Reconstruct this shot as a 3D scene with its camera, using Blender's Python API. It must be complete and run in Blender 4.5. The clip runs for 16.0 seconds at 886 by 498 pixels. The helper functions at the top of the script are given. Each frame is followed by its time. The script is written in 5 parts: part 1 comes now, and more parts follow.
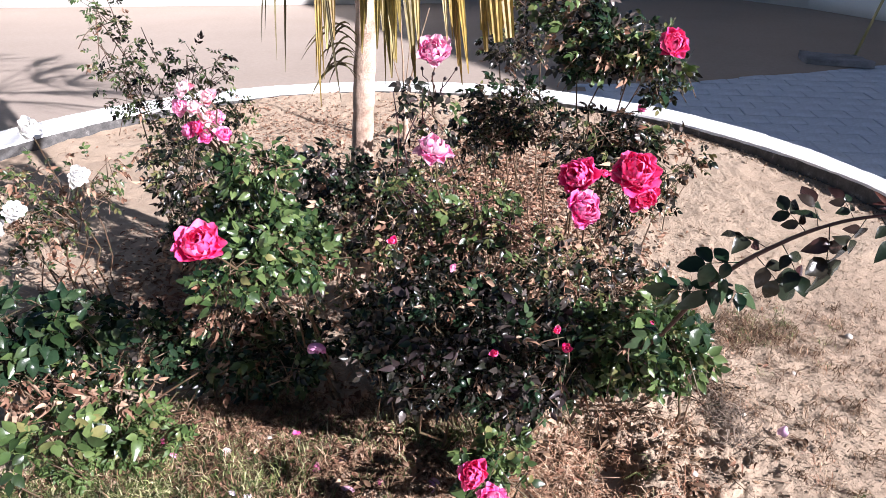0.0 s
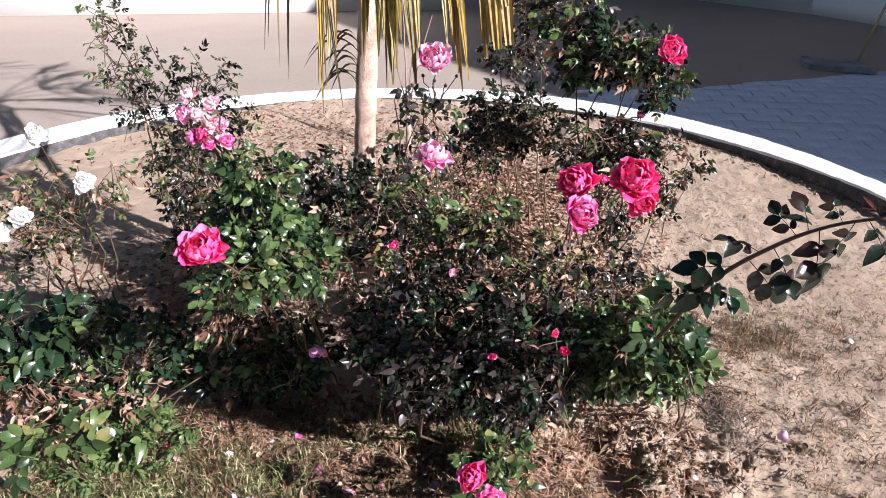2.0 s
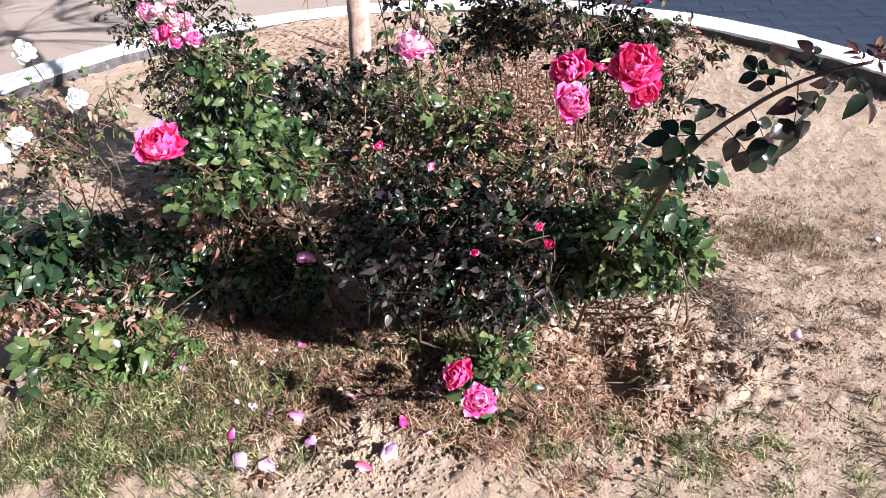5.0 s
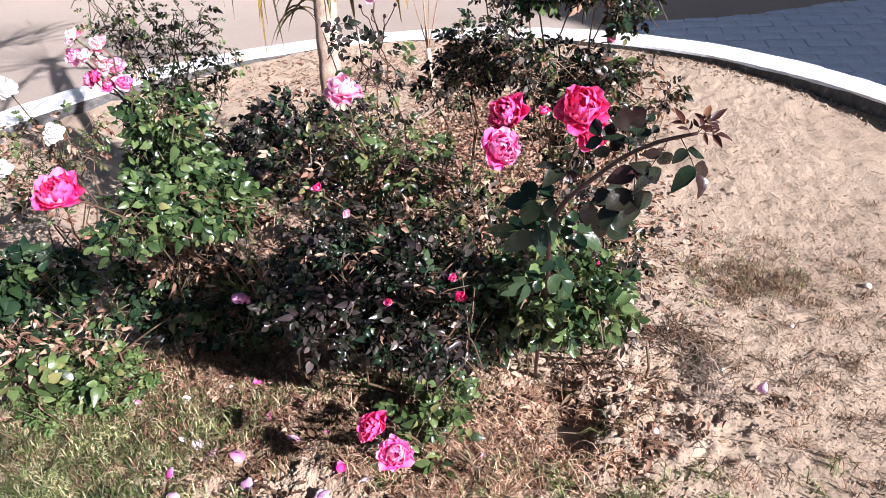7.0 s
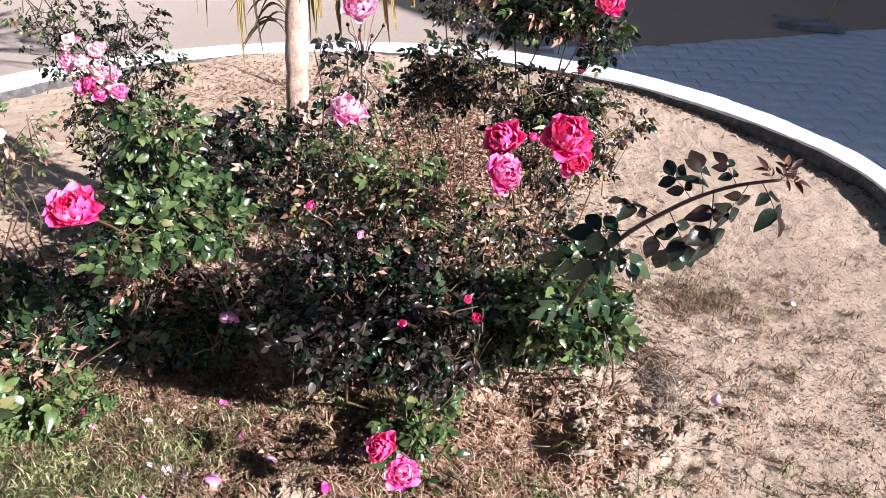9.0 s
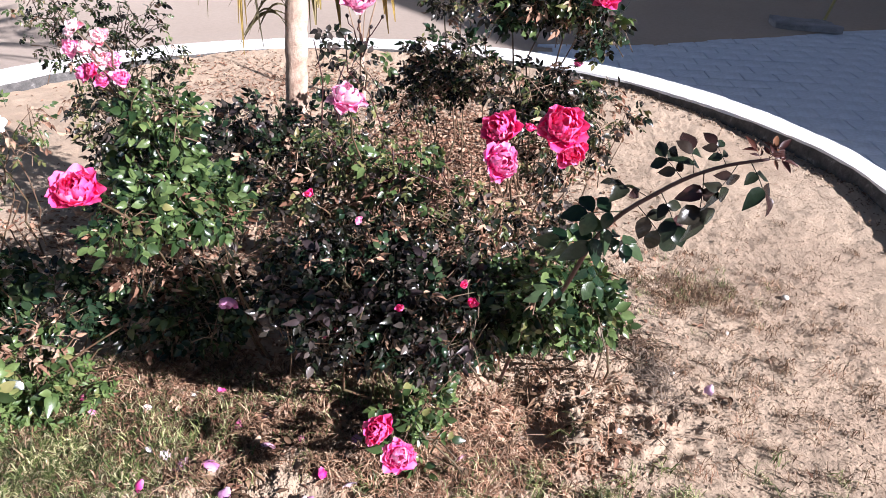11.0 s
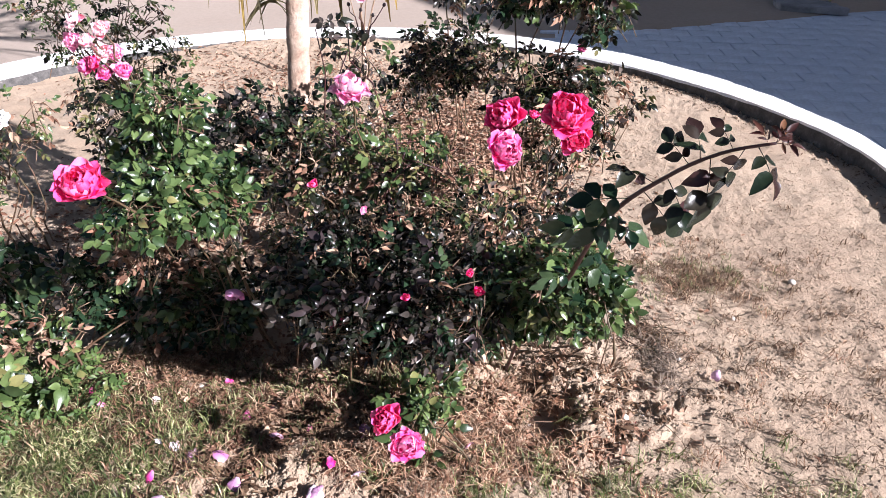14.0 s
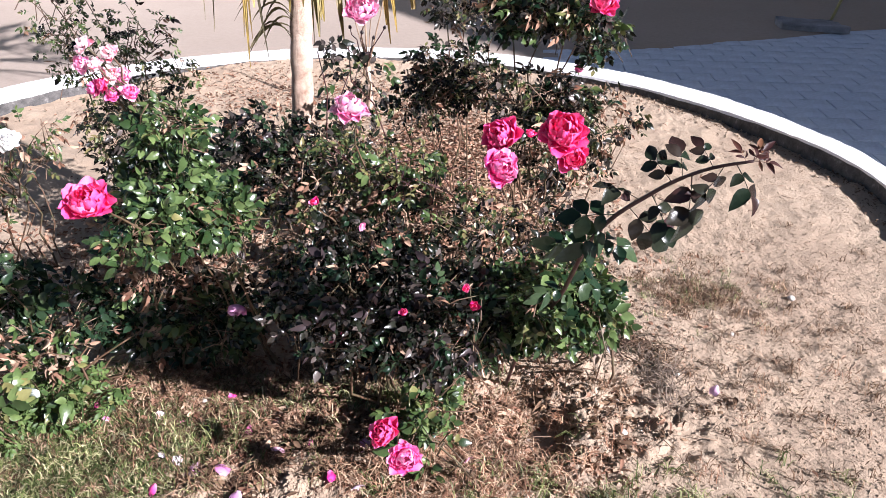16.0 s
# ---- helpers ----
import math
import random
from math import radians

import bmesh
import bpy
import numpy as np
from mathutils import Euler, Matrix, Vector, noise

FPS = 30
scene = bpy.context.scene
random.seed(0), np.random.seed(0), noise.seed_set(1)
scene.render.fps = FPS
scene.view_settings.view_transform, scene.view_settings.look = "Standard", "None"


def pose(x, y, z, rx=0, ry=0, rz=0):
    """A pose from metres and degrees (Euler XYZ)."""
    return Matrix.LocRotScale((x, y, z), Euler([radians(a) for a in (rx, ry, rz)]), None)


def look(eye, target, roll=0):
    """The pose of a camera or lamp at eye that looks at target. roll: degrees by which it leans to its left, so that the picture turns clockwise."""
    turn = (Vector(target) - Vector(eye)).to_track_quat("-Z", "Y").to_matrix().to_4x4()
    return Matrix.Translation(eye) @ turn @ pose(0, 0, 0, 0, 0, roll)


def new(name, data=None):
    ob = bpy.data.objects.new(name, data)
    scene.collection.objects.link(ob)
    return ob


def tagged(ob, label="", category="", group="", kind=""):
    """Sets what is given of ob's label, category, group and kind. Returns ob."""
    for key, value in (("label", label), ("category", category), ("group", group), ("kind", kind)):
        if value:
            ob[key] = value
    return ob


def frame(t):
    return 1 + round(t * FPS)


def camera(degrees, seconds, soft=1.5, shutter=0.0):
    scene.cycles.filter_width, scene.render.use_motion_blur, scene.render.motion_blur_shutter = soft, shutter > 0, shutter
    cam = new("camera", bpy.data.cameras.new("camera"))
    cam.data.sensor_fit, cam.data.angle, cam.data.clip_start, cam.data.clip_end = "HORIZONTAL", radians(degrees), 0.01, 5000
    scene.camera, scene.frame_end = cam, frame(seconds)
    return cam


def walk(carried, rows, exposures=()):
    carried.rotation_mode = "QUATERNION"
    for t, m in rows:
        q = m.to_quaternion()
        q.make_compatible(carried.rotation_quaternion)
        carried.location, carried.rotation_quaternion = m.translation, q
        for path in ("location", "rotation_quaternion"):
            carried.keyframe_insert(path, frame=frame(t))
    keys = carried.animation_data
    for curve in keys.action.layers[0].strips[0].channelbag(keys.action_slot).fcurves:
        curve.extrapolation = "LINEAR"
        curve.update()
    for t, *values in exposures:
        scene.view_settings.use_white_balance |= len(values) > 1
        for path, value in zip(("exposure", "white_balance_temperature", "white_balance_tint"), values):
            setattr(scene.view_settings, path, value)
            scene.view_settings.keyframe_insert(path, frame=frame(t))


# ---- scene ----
cam = camera(65.9, 16.0, soft=0.5)
PATH = [
    (0, (0.272, 0.196, 1.252), (0.157, 1.981, 0.356), -0.2),
    (0.5, (0.278, 0.184, 1.259), (0.167, 1.977, 0.378), -0.4),
    (1, (0.285, 0.175, 1.261), (0.162, 1.97, 0.389), -0.6),
    (1.5, (0.286, 0.174, 1.259), (0.153, 1.968, 0.384), -0.7),
    (2, (0.282, 0.181, 1.257), (0.154, 1.972, 0.377), -0.4),
    (2.5, (0.273, 0.19, 1.258), (0.141, 1.979, 0.373), -0.4),
    (3, (0.273, 0.198, 1.254), (0.17, 1.979, 0.349), 0.0),
    (3.5, (0.275, 0.197, 1.255), (0.18, 1.982, 0.357), -0.1),
    (4, (0.267, 0.185, 1.222), (0.13, 1.921, 0.238), 0.2),
    (4.2, (0.272, 0.184, 1.2), (0.124, 1.88, 0.15), -1.1),
    (6.3, (0.597, 0.264, 1.173), (0.284, 1.93, 0.111), -5.6),
    (6.5, (0.602, 0.269, 1.183), (0.281, 1.947, 0.144), -4.5),
    (7, (0.604, 0.284, 1.193), (0.24, 1.976, 0.191), -5.1),
    (7.5, (0.577, 0.287, 1.212), (0.187, 2.003, 0.262), -5.7),
    (8, (0.486, 0.262, 1.238), (0.21, 2.004, 0.295), -3.3),
    (8.5, (0.4, 0.241, 1.232), (0.278, 1.976, 0.245), 0.3),
    (9, (0.4, 0.25, 1.231), (0.34, 1.989, 0.245), 0.8),
    (9.2, (0.398, 0.252, 1.232), (0.341, 1.988, 0.241), 0.4),
    (11.3, (0.403, 0.213, 1.217), (0.35, 1.952, 0.231), 1.3),
    (11.5, (0.395, 0.208, 1.221), (0.341, 1.943, 0.228), 1.1),
    (12, (0.391, 0.208, 1.221), (0.362, 1.944, 0.229), 1.2),
    (12.5, (0.389, 0.209, 1.222), (0.362, 1.946, 0.231), 0.9),
    (13, (0.39, 0.21, 1.22), (0.344, 1.944, 0.225), 0.7),
    (13.5, (0.4, 0.218, 1.219), (0.355, 1.948, 0.217), 0.4),
    (14, (0.401, 0.225, 1.217), (0.336, 1.947, 0.202), 0.3),
    (14.5, (0.402, 0.224, 1.22), (0.304, 1.956, 0.225), -0.3),
    (15, (0.408, 0.216, 1.222), (0.327, 1.959, 0.245), -0.4),
    (15.5, (0.411, 0.203, 1.224), (0.329, 1.943, 0.242), -0.2),
    (16, (0.42, 0.2, 1.228), (0.334, 1.947, 0.258), -0.1),
]
walk(cam, [(t, look(eye, target, roll)) for t, eye, target, roll in PATH],
     exposures=((0.0, 1.41, 5750, 15), (0.5, 1.37, 5750, 15), (1.0, 1.16, 5750, 15), (2.0, 1.18, 5750, 15), (2.5, 1.36, 5750, 15), (3.0, 1.42, 5750, 15), (16.0, 1.42, 5750, 15)))

# ---- light ----
SUN_EL, SUN_AZ = radians(29), math.atan2(0.85, -0.527)
to_sun = Vector((math.sin(SUN_AZ) * math.cos(SUN_EL), math.cos(SUN_AZ) * math.cos(SUN_EL), math.sin(SUN_EL)))
world = bpy.data.worlds.new("daylight")
scene.world = world
world.use_nodes = True
wn = world.node_tree.nodes
sky = wn.new("ShaderNodeTexSky")
sky.sky_type, sky.sun_disc, sky.sun_elevation, sky.sun_rotation = "NISHITA", False, SUN_EL, SUN_AZ
wn["Background"].inputs["Strength"].default_value = 0.025
world.node_tree.links.new(sky.outputs["Color"], wn["Background"].inputs["Color"])
sun_data = bpy.data.lights.new("sun", "SUN")
sun_data.energy, sun_data.angle, sun_data.color = 5.5, radians(0.53), (1.0, 0.93, 0.875)
sun = new("sun", sun_data)
sun.matrix_basis = look(to_sun * 30, (0, 0, 0))


# ---- materials ----
def mat(name):
    m = bpy.data.materials.new(name)
    m.use_nodes = True
    return m, m.node_tree.nodes, m.node_tree.links, m.node_tree.nodes["Principled BSDF"]


def noise_tex(nodes, links, scale, detail=4.0, rough=0.6, coord="Object"):
    tc = nodes.new("ShaderNodeTexCoord")
    n = nodes.new("ShaderNodeTexNoise")
    n.inputs["Scale"].default_value, n.inputs["Detail"].default_value, n.inputs["Roughness"].default_value = scale, detail, rough
    links.new(tc.outputs[coord], n.inputs["Vector"])
    return n


def ramp(nodes, links, src, stops):
    r = nodes.new("ShaderNodeValToRGB")
    el = r.color_ramp.elements
    while len(el) < len(stops):
        el.new(0.5)
    for e, (p, c) in zip(el, stops):
        e.position, e.color = p, (*c, 1)
    links.new(src, r.inputs["Fac"])
    return r


def mixed(nodes, links, a, b, fac, mode="MIX"):
    m = nodes.new("ShaderNodeMix")
    m.data_type, m.blend_type = "RGBA", mode
    for sock, v in ((m.inputs[6], a), (m.inputs[7], b), (m.inputs[0], fac)):
        if isinstance(v, (tuple, float, int)):
            sock.default_value = (*v, 1) if isinstance(v, tuple) else v
        else:
            links.new(v, sock)
    return m.outputs[2]


def bumped(nodes, links, bsdf, src, strength, distance):
    b = nodes.new("ShaderNodeBump")
    b.inputs["Strength"].default_value, b.inputs["Distance"].default_value = strength, distance
    links.new(src, b.inputs["Height"])
    links.new(b.outputs["Normal"], bsdf.inputs["Normal"])


def surface(name, stops, coarse, fine, rough=0.85, bump=0.5, depth=0.01, grain=0.25):
    """A rough mineral or bark surface: broad colour patches, fine grain and relief."""
    m, n, l, p = mat(name)
    big, small = noise_tex(n, l, coarse, 6), noise_tex(n, l, fine, 7, 0.72)
    col = ramp(n, l, big.outputs["Fac"], stops)
    spk = ramp(n, l, small.outputs["Fac"], [(0.3, (0.45, 0.42, 0.4)), (0.7, (1.35, 1.33, 1.3))])
    l.new(mixed(n, l, col.outputs["Color"], spk.outputs["Color"], grain, "MULTIPLY"), p.inputs["Base Color"])
    p.inputs["Roughness"].default_value = rough
    bumped(n, l, p, small.outputs["Fac"], bump, depth)
    return m


def chance(n, l):
    """A random value for each object and each loose piece."""
    oi, ge, ad, fr = n.new("ShaderNodeObjectInfo"), n.new("ShaderNodeNewGeometry"), n.new("ShaderNodeMath"), n.new("ShaderNodeMath")
    ad.operation, fr.operation = "ADD", "FRACT"
    l.new(oi.outputs["Random"], ad.inputs[0])
    l.new(ge.outputs["Random Per Island"], ad.inputs[1])
    l.new(ad.outputs[0], fr.inputs[0])
    return fr.outputs[0]


def leafy(name, stops, rough=0.4, through_light=0.2, tint=(0.22, 0.36, 0.05), spec=0.3, scale=60, lo=0.6, hi=1.25, along=1.0):
    """A leaf surface. along: below 1 it draws the mottling out into streaks along z."""
    m, n, l, p = mat(name)
    col = ramp(n, l, chance(n, l), stops)
    nz = noise_tex(n, l, scale, 3)
    if along != 1.0:
        mp = n.new("ShaderNodeMapping")
        mp.inputs["Scale"].default_value = (1, 1, along)
        l.new(n.new("ShaderNodeTexCoord").outputs["Object"], mp.inputs["Vector"])
        l.new(mp.outputs["Vector"], nz.inputs["Vector"])
    spot = ramp(n, l, nz.outputs["Fac"], [(0.3, (lo, lo, lo)), (0.7, (hi, hi, hi * 0.96))])
    c = mixed(n, l, col.outputs["Color"], spot.outputs["Color"], 0.6 if lo > 0.5 else 0.9, "MULTIPLY")
    l.new(c, p.inputs["Base Color"])
    p.inputs["Roughness"].default_value, p.inputs["Specular IOR Level"].default_value = rough, spec
    bumped(n, l, p, nz.outputs["Fac"], 0.3, 0.003)
    tr, mx = n.new("ShaderNodeBsdfTranslucent"), n.new("ShaderNodeMixShader")
    l.new(mixed(n, l, c, tint, 0.35), tr.inputs["Color"])
    mx.inputs["Fac"].default_value = through_light
    l.new(p.outputs[0], mx.inputs[1])
    l.new(tr.outputs[0], mx.inputs[2])
    l.new(mx.outputs[0], n["Material Output"].inputs["Surface"])
    return m


def crumbly(name, stops, coarse, fine):
    """Dry soil: broad patches, grains and small crumbs in relief."""
    m, n, l, p = mat(name)
    big, mid, small = noise_tex(n, l, coarse, 6), noise_tex(n, l, 17, 5, 0.65), noise_tex(n, l, fine, 7, 0.75)
    cell = n.new("ShaderNodeTexVoronoi")
    cell.inputs["Scale"].default_value = 110
    l.new(n.new("ShaderNodeTexCoord").outputs["Object"], cell.inputs["Vector"])
    col = ramp(n, l, big.outputs["Fac"], stops)
    spk = ramp(n, l, small.outputs["Fac"], [(0.3, (0.66, 0.63, 0.60)), (0.5, (1.0, 1.0, 1.0)), (0.72, (1.2, 1.19, 1.17))])
    blot = ramp(n, l, mid.outputs["Fac"], [(0.32, (0.82, 0.80, 0.78)), (0.6, (1.06, 1.06, 1.06))])
    c = mixed(n, l, col.outputs["Color"], blot.outputs["Color"], 0.5, "MULTIPLY")
    l.new(mixed(n, l, c, spk.outputs["Color"], 0.55, "MULTIPLY"), p.inputs["Base Color"])
    p.inputs["Roughness"].default_value = 0.95
    add = n.new("ShaderNodeMath")
    add.operation = "MULTIPLY_ADD"
    l.new(cell.outputs["Distance"], add.inputs[0])
    add.inputs[1].default_value = -0.25
    l.new(small.outputs["Fac"], add.inputs[2])
    bumped(n, l, p, add.outputs[0], 1.0, 0.006)
    return m


SAND = crumbly("sandy_soil", [(0.25, (0.315, 0.228, 0.160)), (0.5, (0.37, 0.278, 0.196)), (0.75, (0.425, 0.328, 0.238))], 1.6, 90)
YARD = surface("packed_sand", [(0.3, (0.285, 0.228, 0.182)), (0.7, (0.335, 0.272, 0.222))], 0.5, 25, 0.95, 0.25, 0.01, 0.2)
KERB_PAINT = surface("white_kerb_paint", [(0.25, (0.66, 0.65, 0.62)), (0.5, (0.80, 0.79, 0.77)), (0.8, (0.84, 0.83, 0.82))], 6, 70, 0.7, 0.35, 0.004, 0.12)
WALL_PAINT = surface("white_wall_paint", [(0.3, (0.76, 0.75, 0.72)), (0.7, (0.82, 0.81, 0.79))], 0.8, 30, 0.8, 0.2, 0.004, 0.08)
PAVER = surface("grey_paver", [(0.3, (0.44, 0.495, 0.585)), (0.7, (0.62, 0.68, 0.775))], 2.2, 60, 0.9, 0.4, 0.004, 0.35)
CONCRETE = surface("old_concrete", [(0.3, (0.13, 0.13, 0.14)), (0.7, (0.28, 0.28, 0.30))], 5, 50, 0.9, 0.5, 0.006, 0.3)
BARK = surface("palm_bark", [(0.32, (0.26, 0.16, 0.11)), (0.45, (0.46, 0.33, 0.25)), (0.6, (0.56, 0.43, 0.34)), (0.8, (0.62, 0.50, 0.41))], 16, 90, 0.85, 0.8, 0.008, 0.5)
CANE = surface("rose_cane", [(0.3, (0.06, 0.06, 0.025)), (0.55, (0.11, 0.06, 0.035)), (0.8, (0.17, 0.12, 0.07))], 25, 160, 0.6, 0.4, 0.002, 0.4)
RED_CANE = surface("young_red_cane", [(0.3, (0.022, 0.006, 0.007)), (0.7, (0.055, 0.014, 0.013))], 25, 160, 0.5, 0.3, 0.002, 0.3)
TWIG = surface("dry_twig", [(0.3, (0.20, 0.13, 0.08)), (0.7, (0.36, 0.26, 0.18))], 20, 120, 0.85, 0.4, 0.002, 0.4)
POLE = surface("bamboo_pole", [(0.3, (0.30, 0.26, 0.10)), (0.7, (0.42, 0.36, 0.16))], 8, 60, 0.5, 0.2, 0.002, 0.2)
INNER_FACE = surface("dark_mottled_concrete", [(0.35, (0.055, 0.053, 0.052)), (0.6, (0.11, 0.105, 0.10)), (0.75, (0.34, 0.33, 0.32))], 22, 90, 0.95, 0.7, 0.008, 0.5)
JOINT = surface("sanded_joint", [(0.3, (0.48, 0.49, 0.51)), (0.7, (0.58, 0.59, 0.61))], 3, 60, 0.95, 0.4, 0.004, 0.3)
CLOD = surface("soil_clod", [(0.3, (0.31, 0.21, 0.145)), (0.7, (0.44, 0.32, 0.235))], 6, 120, 0.95, 0.5, 0.004, 0.4)
STONE = surface("pale_pebble", [(0.3, (0.50, 0.45, 0.40)), (0.7, (0.68, 0.64, 0.58))], 20, 150, 0.8, 0.3, 0.003, 0.2)

GLOSSY = leafy("glossy_green_leaf", [(0.1, (0.012, 0.027, 0.009)), (0.5, (0.034, 0.060, 0.020)), (0.9, (0.095, 0.135, 0.045))], 0.22, 0.09, (0.18, 0.28, 0.05), 0.55)
# Darker copy of the green leaf, with shade put into its colour.
SHADE_GREEN = leafy("shade_green_leaf", [(0.1, (0.007, 0.018, 0.009)), (0.6, (0.018, 0.036, 0.018)), (0.95, (0.048, 0.072, 0.032))], 0.22, 0.06, (0.1, 0.2, 0.04), 0.3)
GREEN = leafy("green_leaf", [(0.1, (0.020, 0.036, 0.012)), (0.5, (0.052, 0.086, 0.027)), (0.85, (0.12, 0.165, 0.055)), (0.97, (0.17, 0.16, 0.06))], 0.29, 0.12, (0.18, 0.3, 0.05), 0.45)
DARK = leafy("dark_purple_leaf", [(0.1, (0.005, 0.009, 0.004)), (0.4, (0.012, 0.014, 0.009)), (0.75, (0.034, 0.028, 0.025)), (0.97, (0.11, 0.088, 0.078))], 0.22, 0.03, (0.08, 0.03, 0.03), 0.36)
OLIVE = leafy("olive_leaf", [(0.1, (0.022, 0.034, 0.012)), (0.4, (0.05, 0.066, 0.022)), (0.75, (0.11, 0.115, 0.04)), (0.95, (0.20, 0.16, 0.07))], 0.36, 0.12, (0.2, 0.25, 0.05), 0.3)
MAUVE = leafy("greyish_purple_leaf", [(0.1, (0.014, 0.010, 0.011)), (0.9, (0.040, 0.029, 0.031))], 0.3, 0.06, (0.2, 0.06, 0.08), 0.35)
DARK_STRAW = leafy("weathered_straw", [(0.1, (0.06, 0.034, 0.02)), (0.6, (0.15, 0.09, 0.055)), (0.95, (0.32, 0.21, 0.13))], 0.8, 0.1, (0.3, 0.2, 0.1), 0.2)
YOUNG = leafy("bronze_young_leaf", [(0.1, (0.010, 0.018, 0.009)), (0.55, (0.018, 0.020, 0.012)), (0.95, (0.030, 0.012, 0.012))], 0.27, 0.05, (0.15, 0.05, 0.04), 0.35)
RED_LEAF = leafy("red_shoot_leaf", [(0.1, (0.028, 0.010, 0.009)), (0.7, (0.055, 0.018, 0.014)), (0.95, (0.13, 0.06, 0.03))], 0.42, 0.1, (0.3, 0.05, 0.05))
DRY = leafy("withered_leaf", [(0.1, (0.15, 0.07, 0.045)), (0.5, (0.32, 0.18, 0.12)), (0.9, (0.50, 0.35, 0.25))], 0.8, 0.15, (0.4, 0.25, 0.12), 0.2, 22, 0.4, 1.4)
# Grass and straw: broad dark blotches paint unlit gaps between tufts into colour.
GRASS = leafy("green_grass", [(0.1, (0.05, 0.08, 0.025)), (0.4, (0.125, 0.155, 0.05)), (0.65, (0.29, 0.30, 0.125)), (0.9, (0.60, 0.54, 0.33))], 0.5, 0.25, (0.3, 0.35, 0.08), 0.3, 16, 0.2, 1.5)
STRAW = leafy("dry_grass", [(0.1, (0.17, 0.085, 0.05)), (0.5, (0.38, 0.205, 0.13)), (0.9, (0.62, 0.45, 0.31))], 0.7, 0.15, (0.4, 0.3, 0.15), 0.3, 18, 0.4, 1.5)
FROND_DRY = leafy("yellowed_palm_leaf", [(0.1, (0.26, 0.17, 0.045)), (0.5, (0.46, 0.32, 0.08)), (0.9, (0.56, 0.44, 0.18))], 0.45, 0.3, (0.55, 0.38, 0.06), 0.4, 160, 0.35, 1.3, 0.03)
FROND_OLIVE = leafy("olive_palm_leaf", [(0.1, (0.14, 0.11, 0.035)), (0.6, (0.28, 0.21, 0.06)), (0.95, (0.42, 0.32, 0.10))], 0.45, 0.25, (0.4, 0.3, 0.06), 0.4, 160, 0.35, 1.3, 0.03)
FROND_DEAD = leafy("dead_palm_leaf", [(0.1, (0.09, 0.075, 0.04)), (0.9, (0.19, 0.16, 0.08))], 0.7, 0.1, (0.2, 0.15, 0.06), 0.3, 25)
FROND_GREEN = leafy("green_palm_leaf", [(0.1, (0.05, 0.09, 0.02)), (0.9, (0.10, 0.15, 0.04))], 0.4, 0.2)


def petal_mat(name, deep, mid, pale, spread):
    m, n, l, p = mat(name)
    r = ramp(n, l, chance(n, l), [(0.0, deep), (spread, mid), (1.0, pale)])
    nz = noise_tex(n, l, 45, 3)
    v = ramp(n, l, nz.outputs["Fac"], [(0.35, (0.8, 0.72, 0.75)), (0.65, (1.15, 1.2, 1.2))])
    tc, sx = n.new("ShaderNodeTexCoord"), n.new("ShaderNodeSeparateXYZ")
    l.new(tc.outputs["Object"], sx.inputs[0])
    lip = ramp(n, l, sx.outputs["Z"], [(0.5, (0.0, 0.0, 0.0)), (1.0, (0.5, 0.5, 0.5))])
    c = mixed(n, l, mixed(n, l, r.outputs["Color"], pale, lip.outputs["Color"]), v.outputs["Color"], 0.5, "MULTIPLY")
    l.new(c, p.inputs["Base Color"])
    p.inputs["Roughness"].default_value, p.inputs["Specular IOR Level"].default_value = 0.5, 0.35
    bumped(n, l, p, nz.outputs["Fac"], 0.25, 0.003)
    tr, mx = n.new("ShaderNodeBsdfTranslucent"), n.new("ShaderNodeMixShader")
    l.new(c, tr.inputs["Color"])
    mx.inputs["Fac"].default_value = 0.25
    l.new(p.outputs[0], mx.inputs[1])
    l.new(tr.outputs[0], mx.inputs[2])
    l.new(mx.outputs[0], n["Material Output"].inputs["Surface"])
    return m


CRIMSON = petal_mat("crimson_petal", (0.74, 0.007, 0.14), (0.92, 0.024, 0.235), (0.95, 0.24, 0.46), 0.6)
MAGENTA = petal_mat("magenta_petal", (0.70, 0.015, 0.22), (0.88, 0.10, 0.38), (0.94, 0.48, 0.70), 0.5)
PINK = petal_mat("pink_petal", (0.78, 0.12, 0.36), (0.88, 0.36, 0.58), (0.90, 0.66, 0.74), 0.5)
BLUSH = petal_mat("blush_petal", (0.72, 0.05, 0.14), (0.88, 0.52, 0.58), (0.93, 0.82, 0.82), 0.3)
WHITE = petal_mat("white_petal", (0.82, 0.80, 0.74), (0.86, 0.85, 0.82), (0.88, 0.88, 0.86), 0.5)
LILAC = petal_mat("lilac_petal", (0.60, 0.22, 0.48), (0.76, 0.48, 0.70), (0.90, 0.76, 0.86), 0.45)
FRESH = leafy("fresh_weed_leaf", [(0.1, (0.05, 0.085, 0.025)), (0.5, (0.085, 0.135, 0.038)), (0.9, (0.15, 0.20, 0.065))], 0.5, 0.25, (0.3, 0.45, 0.06), 0.3)
GREY = leafy("grey_dead_stalk", [(0.1, (0.09, 0.066, 0.05)), (0.5, (0.16, 0.122, 0.095)), (0.9, (0.29, 0.225, 0.175))], 0.85, 0.05, (0.3, 0.25, 0.2), 0.2)
FADED = petal_mat("faded_lilac_petal", (0.55, 0.12, 0.38), (0.70, 0.26, 0.54), (0.80, 0.46, 0.68), 0.6)
SEPAL = leafy("green_sepal", [(0.1, (0.06, 0.10, 0.03)), (0.9, (0.12, 0.15, 0.05))], 0.5)


# ---- building blocks ----
rng = random.Random(7)


